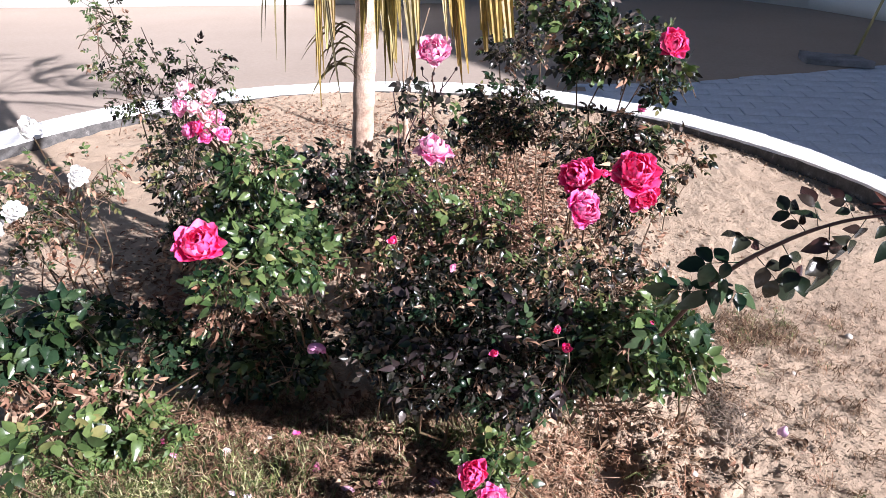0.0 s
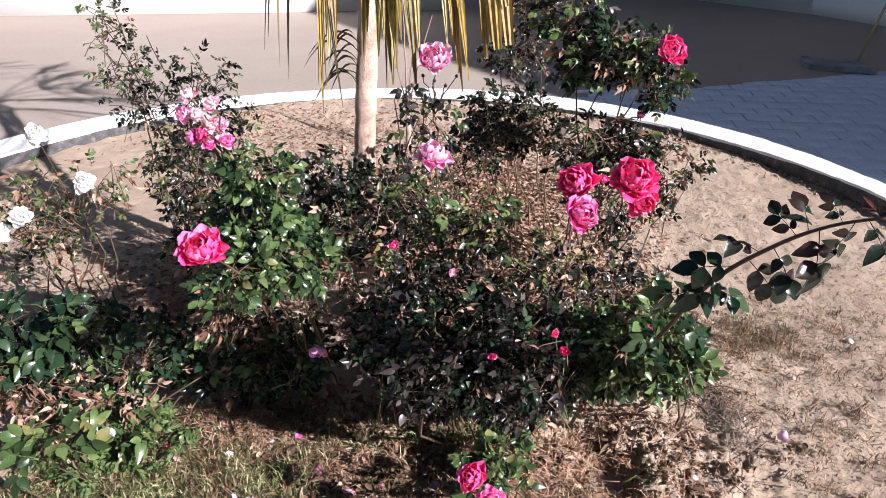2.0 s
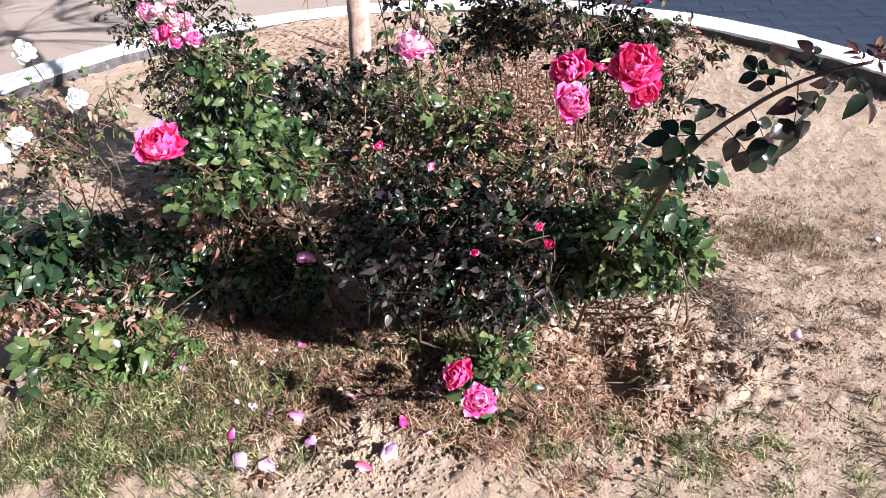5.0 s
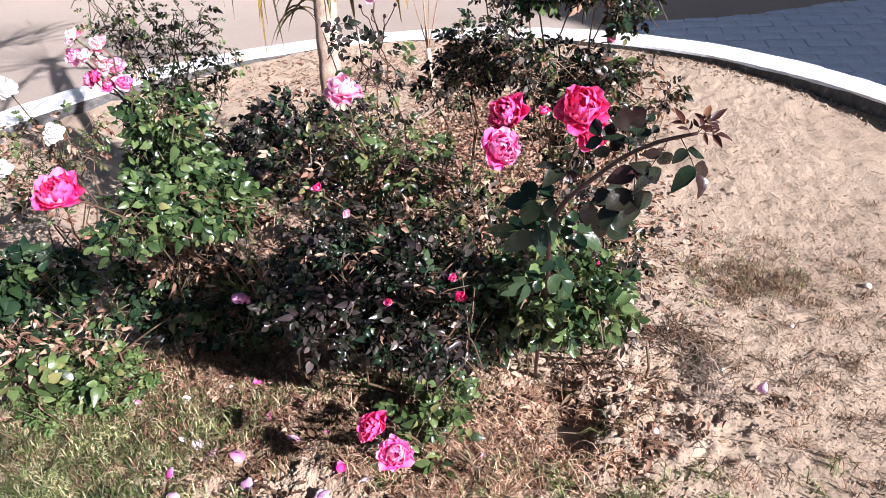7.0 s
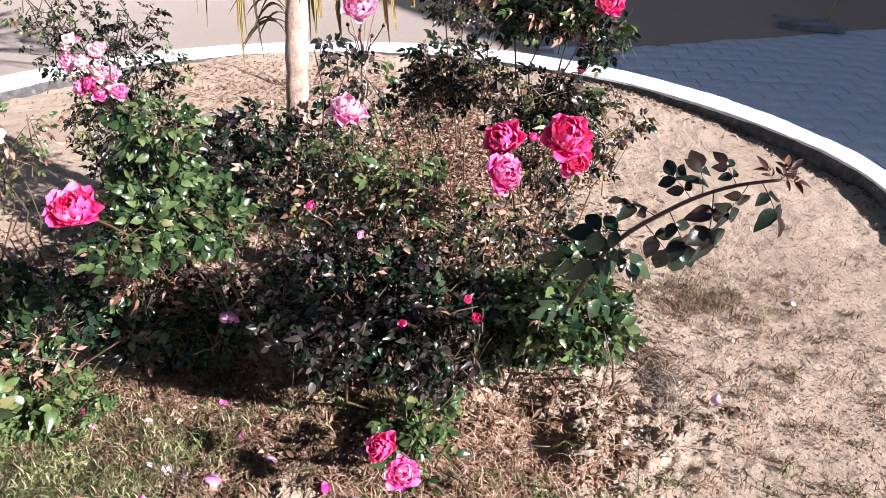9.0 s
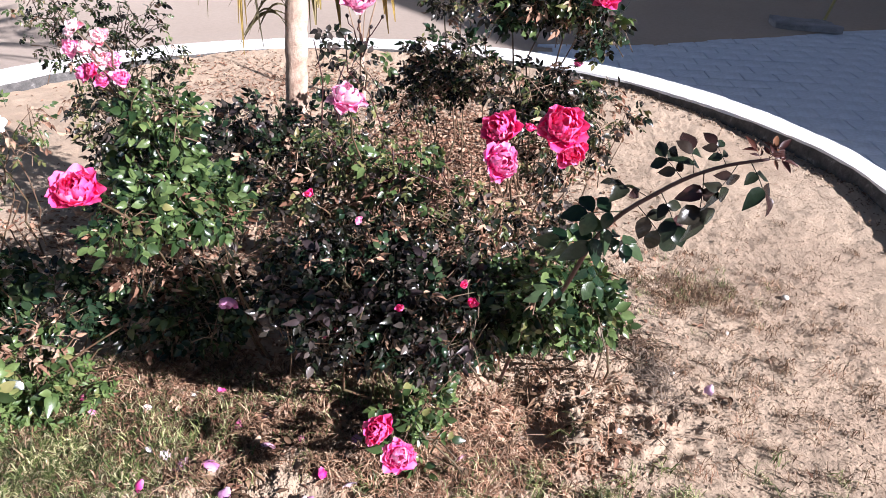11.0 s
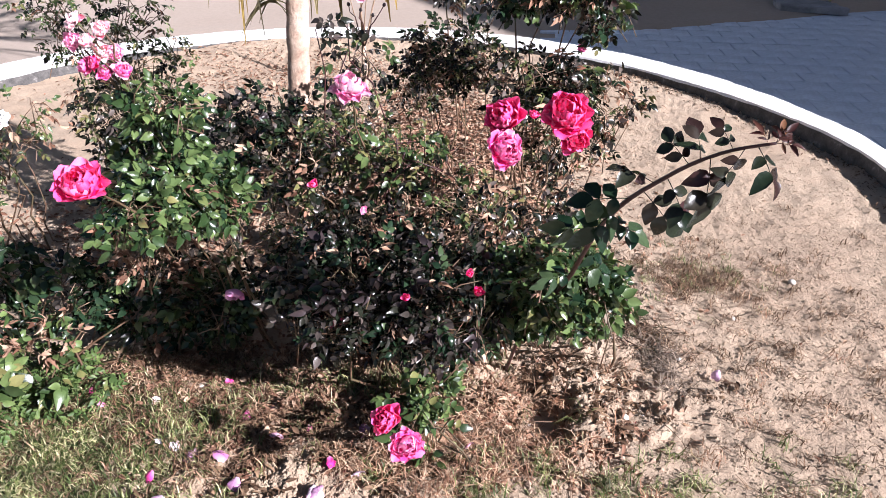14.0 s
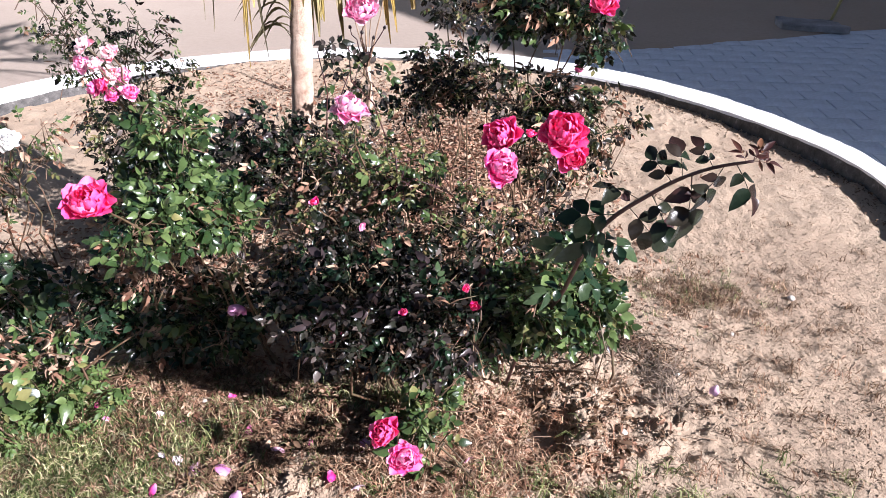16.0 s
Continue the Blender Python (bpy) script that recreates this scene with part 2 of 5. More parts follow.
def mesh_of(name, verts, faces, material, smooth=True):
    me = bpy.data.meshes.new(name)
    me.from_pydata([tuple(v) for v in verts], [], faces)
    me.materials.append(material)
    if smooth:
        me.polygons.foreach_set("use_smooth", [True] * len(me.polygons))
    me.update()
    return me


def child(name, me, parent, m=None, label=""):
    ob = bpy.data.objects.new(name, me)
    scene.collection.objects.link(ob)
    ob.parent = parent
    if m is not None:
        ob.matrix_basis = m
    if label:
        ob["label"] = label
    return ob


def part(name, bm, material, parent, label=""):
    me = bpy.data.meshes.new(name)
    bm.to_mesh(me)
    bm.free()
    me.materials.append(material)
    me.polygons.foreach_set("use_smooth", [True] * len(me.polygons))
    return child(name, me, parent, None, label)


def empty(name, place, label, category, group=""):
    ob = new(name)
    ob.empty_display_size = 0.1
    ob.location = place
    return tagged(ob, label, category, group)


def bend(a, b, rise, steps, wobble, r):
    """Points of a curved shoot from a to b that rises first and then leans over."""
    a, b = Vector(a), Vector(b)
    mid = Vector((a.x * 0.55 + b.x * 0.45, a.y * 0.55 + b.y * 0.45, a.z + (b.z - a.z) * (0.5 + rise)))
    out = []
    for i in range(steps + 1):
        u = i / steps
        p = a * (1 - u) ** 2 + mid * 2 * u * (1 - u) + b * u * u
        if 0 < i < steps:
            p += Vector((r.uniform(-1, 1), r.uniform(-1, 1), r.uniform(-1, 1))) * wobble
        out.append(p)
    return out


def tube(verts, faces, pts, r0, r1, sides=5):
    """Adds a tapered tube through pts to the lists."""
    base, n = len(verts), len(pts)
    for i, p in enumerate(pts):
        d = (Vector(pts[min(i + 1, n - 1)]) - Vector(pts[max(i - 1, 0)])).normalized()
        u = d.orthogonal().normalized()
        w = d.cross(u)
        rad = r0 + (r1 - r0) * i / (n - 1)
        for k in range(sides):
            a = 2 * math.pi * k / sides
            verts.append(Vector(p) + (u * math.cos(a) + w * math.sin(a)) * rad)
    for i in range(n - 1):
        for k in range(sides):
            j = (k + 1) % sides
            faces.append((base + i * sides + k, base + i * sides + j, base + (i + 1) * sides + j, base + (i + 1) * sides + k))
    faces.append(tuple(base + (n - 1) * sides + k for k in range(sides)))
    faces.append(tuple(base + k for k in reversed(range(sides))))


def leaflet(verts, faces, base, axis, normal, length, width, fold, curl, stations=9):
    """One folded, curled, slightly wavy leaf blade: a midrib with a left and a right half."""
    axis, normal = axis.normalized(), normal.normalized()
    side = axis.cross(normal).normalized()
    b = len(verts)
    for i in range(stations + 1):
        u = i / stations
        c = base + axis * (length * u) - normal * (curl * length * u * u)
        if i in (0, stations):
            verts.append(c)
        else:
            w = 0.5 * width * math.sin(math.pi * u ** 0.90) ** 0.85 * (1.04 if i % 2 else 0.98)
            up = normal * (w * fold)
            wave = normal * (0.04 * width * math.sin(9 * u + 40 * length))
            verts += [c, c + side * w + up + wave, c - side * w + up - wave]
    m = [b] + [b + 1 + 3 * k for k in range(stations - 1)] + [b + 1 + 3 * (stations - 1)]
    for s in (1, 2):
        order = [(m[0], m[1] + s, m[1])] + [(m[k], m[k] + s, m[k + 1] + s, m[k + 1]) for k in range(1, stations - 1)] + [(m[-2], m[-2] + s, m[-1])]
        faces += [o if s == 1 else tuple(reversed(o)) for o in order]


def sprig(r, leaflets, length, width, stalk, droop, fold=0.35, stations=8):
    """A rose leaf: leaflets in pairs along a stalk that lies along +y, facing +z, and one at the tip."""
    verts, faces = [], []
    pairs = (leaflets - 1) // 2
    pts = [Vector((0, stalk * u, -droop * stalk * u * u)) for u in (0, 0.35, 0.7, 1.0)]
    tube(verts, faces, pts, 0.0011, 0.0007, 3)
    for k in range(pairs + 1):
        u = 1.0 if k == pairs else 0.4 + 0.45 * k / max(pairs - 1, 1)
        c = Vector((0, stalk * u, -droop * stalk * u * u))
        sides = (0,) if k == pairs else (-1, 1)
        for s in sides:
            a = s * radians(r.uniform(50, 75)) if s else radians(r.uniform(-15, 15))
            ax = Vector((math.sin(a), math.cos(a), -droop * u + r.uniform(-0.35, 0.2)))
            nm = Vector((r.uniform(-0.5, 0.5), r.uniform(-0.5, 0.5), 1))
            k2 = r.uniform(0.8, 1.15) * (1.1 if s == 0 else 0.75 + 0.25 * u)
            leaflet(verts, faces, c, ax, nm, length * k2, width * k2, fold * r.uniform(0.4, 1.6), r.uniform(0.05, 0.6), stations)
    return verts, faces


def style(name, material, leaflets, length, width, stalk, droop, fold=0.35, count=6):
    r = random.Random(name)
    full = [sprig(r, leaflets, length, width, stalk, droop, fold) for _ in range(count)]
    plain = [sprig(r, leaflets, length, width, stalk, droop, fold, 5) for _ in range(count)]
    return [mesh_of(name, v, f, material) for v, f in full], plain, material


S_GLOSSY = style("leaf_glossy", GLOSSY, 5, 0.034, 0.024, 0.050, 0.3, 0.6, 12)
S_GREEN = style("leaf_green", GREEN, 5, 0.026, 0.0195, 0.042, 0.35, 0.45, 9)
S_SHADE = style("leaf_deep", SHADE_GREEN, 5, 0.025, 0.018, 0.040, 0.3)
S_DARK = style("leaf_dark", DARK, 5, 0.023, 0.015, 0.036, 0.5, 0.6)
S_SMALL = style("leaf_small", GREEN, 5, 0.020, 0.012, 0.036, 0.4, 0.5)
S_DRY = style("leaf_withered", DRY, 5, 0.021, 0.012, 0.036, 0.9, 0.9)
S_BRONZE = style("leaf_bronze", YOUNG, 5, 0.042, 0.029, 0.062, 0.15, 0.35, 8)
# Lower shoot leaves turn from the sun; the darker green carries that shade.
S_SHOOT = style("leaf_shoot", SHADE_GREEN, 5, 0.042, 0.029, 0.060, 0.2, 0.4, 8)
S_DULL = style("leaf_dull", GREEN, 5, 0.036, 0.026, 0.05, 0.3, 0.4, 6)
S_CRISP = style("leaf_crisp", DRY, 5, 0.028, 0.014, 0.030, 0.9, 1.3)
S_BROAD = style("leaf_broad", SHADE_GREEN, 5, 0.036, 0.026, 0.052, 0.35, 0.5)
S_TINY = style("leaf_tiny", OLIVE, 5, 0.018, 0.011, 0.032, 0.5, 0.6, 8)
S_MAUVE = style("leaf_mauve", MAUVE, 5, 0.030, 0.017, 0.040, 0.7, 0.8)
S_WEED = style("leaf_weed", FRESH, 7, 0.018, 0.010, 0.040, 0.5, 0.6, 8)
S_GREY = style("leaf_grey", GREY, 5, 0.024, 0.015, 0.04, 0.9, 0.9)
S_RED = style("leaf_red", RED_LEAF, 5, 0.036, 0.013, 0.034, 0.2, 0.8)


def aim(place, axis, normal, scale):
    y = axis.normalized()
    z = (normal - y * normal.dot(y)).normalized()
    x = y.cross(z)
    m = Matrix((x, y, z)).transposed().to_4x4()
    return Matrix.Translation(place) @ m @ Matrix.Scale(scale, 4)


def joined(name, raw, poses, material, parent, label=""):
    """Many sprigs in one mesh."""
    verts, faces = [], []
    for (v, f), m in zip(raw, poses):
        b = len(verts)
        verts += [m @ p for p in v]
        faces += [tuple(b + i for i in q) for q in f]
    return tagged(child(name, mesh_of(name, verts, faces, material), parent, None, label), kind="stuff")


def bush(label, base, blobs, styles, leaves, extra=0, canes=7, seed=1, cane_mat=CANE, light=(0.5, -0.45, 0.75), size=(0.75, 1.25), group="rose bushes", low=0.02, spread=1.0, dry=0.0):
    """A rose bush: canes from the base into its blobs (centre, radii), twigs, and leaf sprigs through the blobs."""
    r = random.Random(seed)
    bx = Vector(base)
    thing = empty("rose_bush", bx, label, "rose bush", group)
    vol = [(b[1][0] * b[1][1] * b[1][2]) ** 0.75 for b in blobs]

    def spot(shell=0.55):
        c, rad = r.choices(blobs, vol)[0]
        while True:
            v = Vector((r.uniform(-1, 1), r.uniform(-1, 1), r.uniform(-1, 1)))
            if shell * r.random() < v.length < 1:
                break
        return Vector((c[0] + v.x * rad[0], c[1] + v.y * rad[1], max(c[2] + v.z * rad[2], low))), Vector(c)

    for i in range(canes):
        c, rad = blobs[i % len(blobs)]
        tip = Vector(c) + Vector((r.uniform(-0.95, 0.95) * rad[0], r.uniform(-0.7, 0.7) * rad[1], r.uniform(0, 0.8) * rad[2]))
        foot = Vector((r.uniform(-0.15, 0.15), r.uniform(-0.08, 0.08), -0.02))
        v, f = [], []
        tube(v, f, bend(foot, tip - bx, r.uniform(-0.1, 0.35), 8, 0.026, r), r.uniform(0.0026, 0.0044), 0.0015, 6)
        child("cane", mesh_of("cane", v, f, cane_mat), thing)
    v, f = [], []
    dv, df = [], []
    poses, kinds = [], []
    for i in range(leaves + extra):
        p, c = spot()
        out = (p - c)
        out.z *= 0.6
        ax = out.normalized() * 0.7 + Vector((r.uniform(-1, 1), r.uniform(-1, 1), r.uniform(-0.5, 0.5))) * 0.75
        nm = Vector(light) + Vector((r.uniform(-1, 1), r.uniform(-1, 1), r.uniform(-0.5, 0.6))) * spread
        st = r.choices([s[0] for s in styles], [s[1] for s in styles])[0]
        m = aim(p - bx, ax, nm, r.uniform(*size))
        poses.append(m)
        kinds.append(st)
        if r.random() < 0.28:
            q = p - bx - ax.normalized() * r.uniform(0.04, 0.12) + Vector((0, 0, -r.uniform(0.01, 0.06)))
            pale = r.random() < dry
            tube(dv if pale else v, df if pale else f, [q, (q + p - bx) / 2 + Vector((r.uniform(-1, 1), r.uniform(-1, 1), 1)) * 0.006, p - bx], 0.0016, 0.0009, 4)
    tagged(child("twig_tangle", mesh_of("twig_tangle", v, f, cane_mat), thing), kind="stuff")
    if dv:
        tagged(child("dead_wood", mesh_of("dead_wood", dv, df, TWIG), thing, None, "dead pale wood"), kind="stuff")
    for m, st in list(zip(poses, kinds))[:leaves]:
        child("leaf", r.choice(st[0]), thing, m)
    for st in {id(k): k for k in kinds[leaves:]}.values():
        sel = [m for m, k in zip(poses[leaves:], kinds[leaves:]) if k is st]
        joined("inner_foliage", [r.choice(st[1]) for _ in sel], sel, st[2], thing)
    return thing


def petal_mesh(name, material, length, width, cup, curl, seed):
    """A petal that stands along +z and bulges towards +y; its lip rolls outwards."""
    r = random.Random(seed)
    verts, faces = [], []
    nu, nv = 8, 7
    for j in range(nv + 1):
        v = j / nv
        w = width * (0.22 + 0.78 * math.sin(math.pi * min(0.18 + 0.62 * v, 1.0))) * (1 if v < 0.9 else 0.9)
        for i in range(nu + 1):
            u = -1 + 2 * i / nu
            y = cup * length * (math.sin(math.pi * v * 0.9) * 0.8) - cup * 0.9 * width * u * u + curl * length * max(v - 0.6, 0) ** 1.5 * 2.2
            z = length * v - 0.26 * length * abs(u) ** 3.2 * v + 0.03 * length * v ** 3 * math.cos(6 * u + seed) - 0.3 * curl * length * max(v - 0.75, 0)
            wave = 0.06 * length * v * math.sin(3 * u + seed) + 0.045 * length * v ** 3 * math.sin(7 * u + 2.3 * seed) + r.uniform(-1, 1) * 0.03 * length * v
            verts.append(Vector((w * u * (1 - 0.15 * cup * abs(u)), y + wave, z)))
    for j in range(nv):
        for i in range(nu):
            a = j * (nu + 1) + i
            faces.append((a, a + 1, a + nu + 2, a + nu + 1))
    return mesh_of(name, verts, faces, material)


PETALS = {}
for mt in (CRIMSON, MAGENTA, PINK, BLUSH, WHITE, LILAC, FADED):
    PETALS[mt.name] = [[petal_mesh("petal", mt, 1.0, w, cp, cl, s + 10 * k) for s in range(4)]
                       for k, (w, cp, cl) in enumerate(((0.42, 0.60, 0.05), (0.54, 0.56, 0.2), (0.62, 0.46, 0.5)))]


def bloom(thing, place, axis, size, material, seed=1, openness=1.0, petals=28, label="", stalk=None):
    """A rose of many petals on a green calyx, its face turned along axis; stalk: where its stem comes from."""
    r = random.Random(seed)
    base = Vector(thing.location)
    p, ax = Vector(place) - base, Vector(axis).normalized()
    rad = size * 0.405
    q = ax.to_track_quat("Z", "Y").to_matrix().to_4x4()
    verts, faces = [], []
    for k in range(5):
        a = 2 * math.pi * k / 5
        leaflet(verts, faces, Vector((0, 0, -0.2)), Vector((math.cos(a), math.sin(a), -0.35)), Vector((0, 0, 1)), 0.55, 0.22, 0.2, 0.5)
    tube(verts, faces, [Vector((0, 0, -0.5)), Vector((0, 0, -0.3)), Vector((0, 0, -0.1))], 0.12, 0.22, 6)
    head = child("bloom", mesh_of("calyx", verts, faces, SEPAL), thing, Matrix.Translation(p - ax * rad * 0.35) @ q @ Matrix.Scale(rad, 4), label)
    petals = round(petals * 1.35)
    for i in range(petals):
        u = i / (petals - 1)
        ring = 0 if u < 0.3 else (1 if u < 0.68 else 2)
        tilt = (4 + 66 * u ** 1.2) * openness + r.uniform(-14, 14)
        ln = (0.62 + 0.36 * u) * r.uniform(0.78, 1.15)
        m = pose(0, 0, -0.12 + 0.06 * (1 - u), 0, 0, 137.5 * i + r.uniform(-12, 12)) @ pose(0, 0.05 + 0.12 * u, 0, -tilt) @ Matrix.Diagonal((ln, ln, ln, 1))
        child("petal", r.choice(PETALS[material.name][ring]), head, m)
    if stalk is not None:
        v, f = [], []
        tube(v, f, bend(Vector(stalk) - base, p - ax * rad * 0.8, 0.15, 7, 0.007, r), 0.0024, 0.0017, 5)
        child("flower_stem", mesh_of("flower_stem", v, f, CANE), thing)
    return head


def bud(thing, place, axis, size, material, stalk=None):
    base = Vector(thing.location)
    p, ax = Vector(place) - base, Vector(axis).normalized()
    bm = bmesh.new()
    bmesh.ops.create_uvsphere(bm, u_segments=8, v_segments=6, radius=size / 2)
    for v in bm.verts:
        v.co.z *= 1.35 if v.co.z > 0 else 1.0
        v.co.x *= 1 - 0.25 * max(v.co.z, 0) / size
        v.co.y *= 1 - 0.25 * max(v.co.z, 0) / size
    ob = part("bud", bm, material, thing)
    ob.matrix_basis = Matrix.Translation(p) @ ax.to_track_quat("Z", "Y").to_matrix().to_4x4()
    if stalk is not None:
        v, f = [], []
        tube(v, f, bend(Vector(stalk) - base, p, 0.1, 5, 0.006, rng), 0.0016, 0.0012, 5)
        child("flower_stem", mesh_of("flower_stem", v, f, RED_CANE), thing)
    return ob


# ---- ground, bed and kerb ----
CX, CY, R_OUT, R_IN, KERB_TOP, YARD_Z = -0.29, 2.83, 2.47, 2.22, 0.085, -0.06


def kerb_in(a):
    """The kerb's inner radius: it narrows towards one side."""
    return R_IN + 0.006 * math.sin(3 * a + 0.6) + 0.004 * math.sin(11 * a) + 0.19 * max(0.0, math.cos(a)) ** 8


def kerb_out(a):
    return R_OUT + 0.008 * math.sin(3 * a + 0.6) + 0.06 * max(0.0, math.cos(a)) ** 12 + 0.05 * max(0.0, -math.cos(a)) ** 2


def from_centre(x, y):
    return math.hypot(x - CX, (y - CY) / (1.2 if y < CY else 1))


def in_bed(x, y, gap):
    return from_centre(x, y) < kerb_in(math.atan2(y - CY, x - CX)) - gap


def bump(x, y, x0, y0, sx, sy):
    return math.exp(-(((x - x0) / sx) ** 2 + ((y - y0) / sy) ** 2))


def bed_height(x, y):
    d = from_centre(x, y)
    h = 0.018 * noise.noise((x * 1.3, y * 1.3, 0)) + 0.010 * noise.noise((x * 5, y * 5, 3)) + 0.006 * noise.noise((x * 14, y * 14, 5)) + 0.003 * noise.noise((x * 33, y * 33, 9))
    dug = math.exp(-(((x - 0.68) / 0.36) ** 2 + ((y - 1.55) / 0.17) ** 2))
    h += dug * (0.038 * noise.noise((x * 8, y * 8, 21)) + 0.032 * noise.noise((x * 20, y * 20, 27)) + 0.02 * noise.noise((x * 50, y * 50, 31)))
    h += 0.003 * max(0.0, noise.noise((x * 42, y * 42, 40))) + 0.002 * noise.noise((x * 80, y * 80, 50))
    h -= 0.10 * math.exp(-(((x - 0.615) / 0.05) ** 2 + ((y - 1.51) / 0.10) ** 2))
    h += max(0.0, d - 1.75) * (0.01 + 0.13 * max(0.0, (y - CY) / max(d, 0.1)) ** 2)
    h += 0.009 * max(0.0, noise.noise((x * 17, y * 17, 61)) - 0.12) + 0.005 * max(0.0, noise.noise((x * 36, y * 36, 67)) - 0.1)
    tread = bump(x, y, -0.15, 1.40, 0.60, 0.26)
    h += tread * (0.022 * noise.noise((x * 10, y * 10, 71)) + 0.020 * noise.noise((x * 24, y * 24, 75)) + 0.012 * noise.noise((x * 55, y * 55, 79)))
    h += 0.035 * bump(x, y, -0.42, 1.55, 0.13, 0.08) + 0.028 * bump(x, y, 0.80, 1.76, 0.10, 0.07) + 0.025 * bump(x, y, 0.96, 1.68, 0.05, 0.06)
    h -= 0.05 * bump(x, y, 0.53, 1.63, 0.05, 0.04)
    h += 0.02 * math.exp(-(((x - 0.70) / 0.14) ** 2 + ((y - 1.72) / 0.09) ** 2))
    return h


def kerb_ring():
    verts, faces = [], []
    prof = ((-0.04, -0.10), (-0.02, 0.02), (-0.005, KERB_TOP - 0.012), (0.02, KERB_TOP), (0.95, KERB_TOP + 0.003), (0.985, KERB_TOP - 0.008), (1.0, 0.0), (1.03, -0.10))
    n = 420
    for i in range(n):
        a = 2 * math.pi * i / n
        for k, (o, z) in enumerate(prof):
            j = 0.005 * noise.noise((math.cos(a) * 14, math.sin(a) * 14, k * 0.7)) + 0.004 * noise.noise((math.cos(a) * 45, math.sin(a) * 45, k))
            rr = kerb_in(a) * (1 - o) + kerb_out(a) * o + j
            verts.append((CX + rr * math.cos(a), CY + rr * math.sin(a) * (1.2 if math.sin(a) < 0 else 1), z + 0.6 * j))
    m = len(prof)
    for i in range(n):
        for k in range(m - 1):
            j = (i + 1) % n
            faces.append((i * m + k, i * m + k + 1, j * m + k + 1, j * m + k))
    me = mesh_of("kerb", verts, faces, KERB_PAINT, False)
    # The inner face takes a dark mottled concrete.
    me.materials.append(INNER_FACE)
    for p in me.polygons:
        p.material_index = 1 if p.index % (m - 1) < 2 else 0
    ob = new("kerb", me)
    return tagged(ob, "round kerb painted white around the flower bed", "kerb", kind="structure")


def bed_soil():
    """The soil sheet, with a finer mesh where the roses stand in front."""
    def lines(stretches):
        out = []
        for a, b, n in stretches:
            out += [a + (b - a) * k / n for k in range(n)]
        return out

    verts, faces, index = [], [], {}
    xs = lines(((-2.95, -1.2, 60), (-1.2, -0.85, 30), (-0.85, 1.6, 380), (1.6, 2.5, 60)))
    ys = lines(((-0.2, 1.0, 50), (1.0, 2.3, 200), (2.3, 3.4, 70), (3.4, 5.2, 110)))
    for i, x in enumerate(xs):
        for j, y in enumerate(ys):
            if in_bed(x, y, -0.05):
                index[i, j] = len(verts)
                verts.append((x, y, bed_height(x, y)))
    for (i, j), a in index.items():
        q = (index.get((i + 1, j)), index.get((i + 1, j + 1)), index.get((i, j + 1)))
        if None not in q:
            faces.append((a, *q))
    return tagged(new("bed_soil", mesh_of("bed_soil", verts, faces, SAND)), "dry sandy soil of the round flower bed", "soil", kind="structure")


def yard():
    bm = bmesh.new()
    bmesh.ops.create_circle(bm, cap_ends=True, segments=96, radius=900)
    ob = part("ground", bm, YARD, None)
    ob.location = (0, 0, YARD_Z)
    return tagged(ob, "packed beige sand of the yard round the flower bed", "ground", kind="structure")


yard(), kerb_ring(), bed_soil()


def box(bm, x0, x1, y0, y1, z0, z1, bevel=0.0):
    made = bmesh.ops.create_cube(bm, size=1)["verts"]
    for v in made:
        v.co = Vector((x0 + (v.co.x + 0.5) * (x1 - x0), y0 + (v.co.y + 0.5) * (y1 - y0), z0 + (v.co.z + 0.5) * (z1 - z0)))
    if bevel:
        es = {e for v in made for e in v.link_edges}
        bmesh.ops.bevel(bm, geom=list(es), offset=bevel, segments=2, affect="EDGES")


# white yard wall behind, and the tall house whose shade lies over the paving
bm = bmesh.new()
box(bm, -16, 0, 0, 0.3, -0.1, 2.6, 0.01)
wall = tagged(part("wall_back", bm, WALL_PAINT, None), "long yard wall painted white", "wall", kind="structure")
wall.matrix_basis = pose(-0.2, 11.15, YARD_Z, 0, 0, 7)
house = empty("house", (5.3, 9.3, YARD_Z), "tall white-painted house standing in its own shade", "house")
house.rotation_euler = (0, 0, math.atan2(0.844, -0.537))
bm = bmesh.new()
box(bm, -40, 8, -9, -0.35, -0.05, 7.06, 0.02)
part("wall", bm, WALL_PAINT, house)
bm = bmesh.new()
box(bm, -40.1, 8.1, -9.1, 0.06, 7.06, 7.31, 0.02)
part("roof", bm, WALL_PAINT, house)
step = empty("plinth", (5.21, 9.39, YARD_Z), "low white-painted plinth along the foot of the house", "plinth")
step.rotation_euler = (0, 0, math.atan2(2.3, -0.7))
bm = bmesh.new()
box(bm, -6, 9, -0.4, 0, -0.03, 0.30, 0.015)
part("block", bm, WALL_PAINT, step)

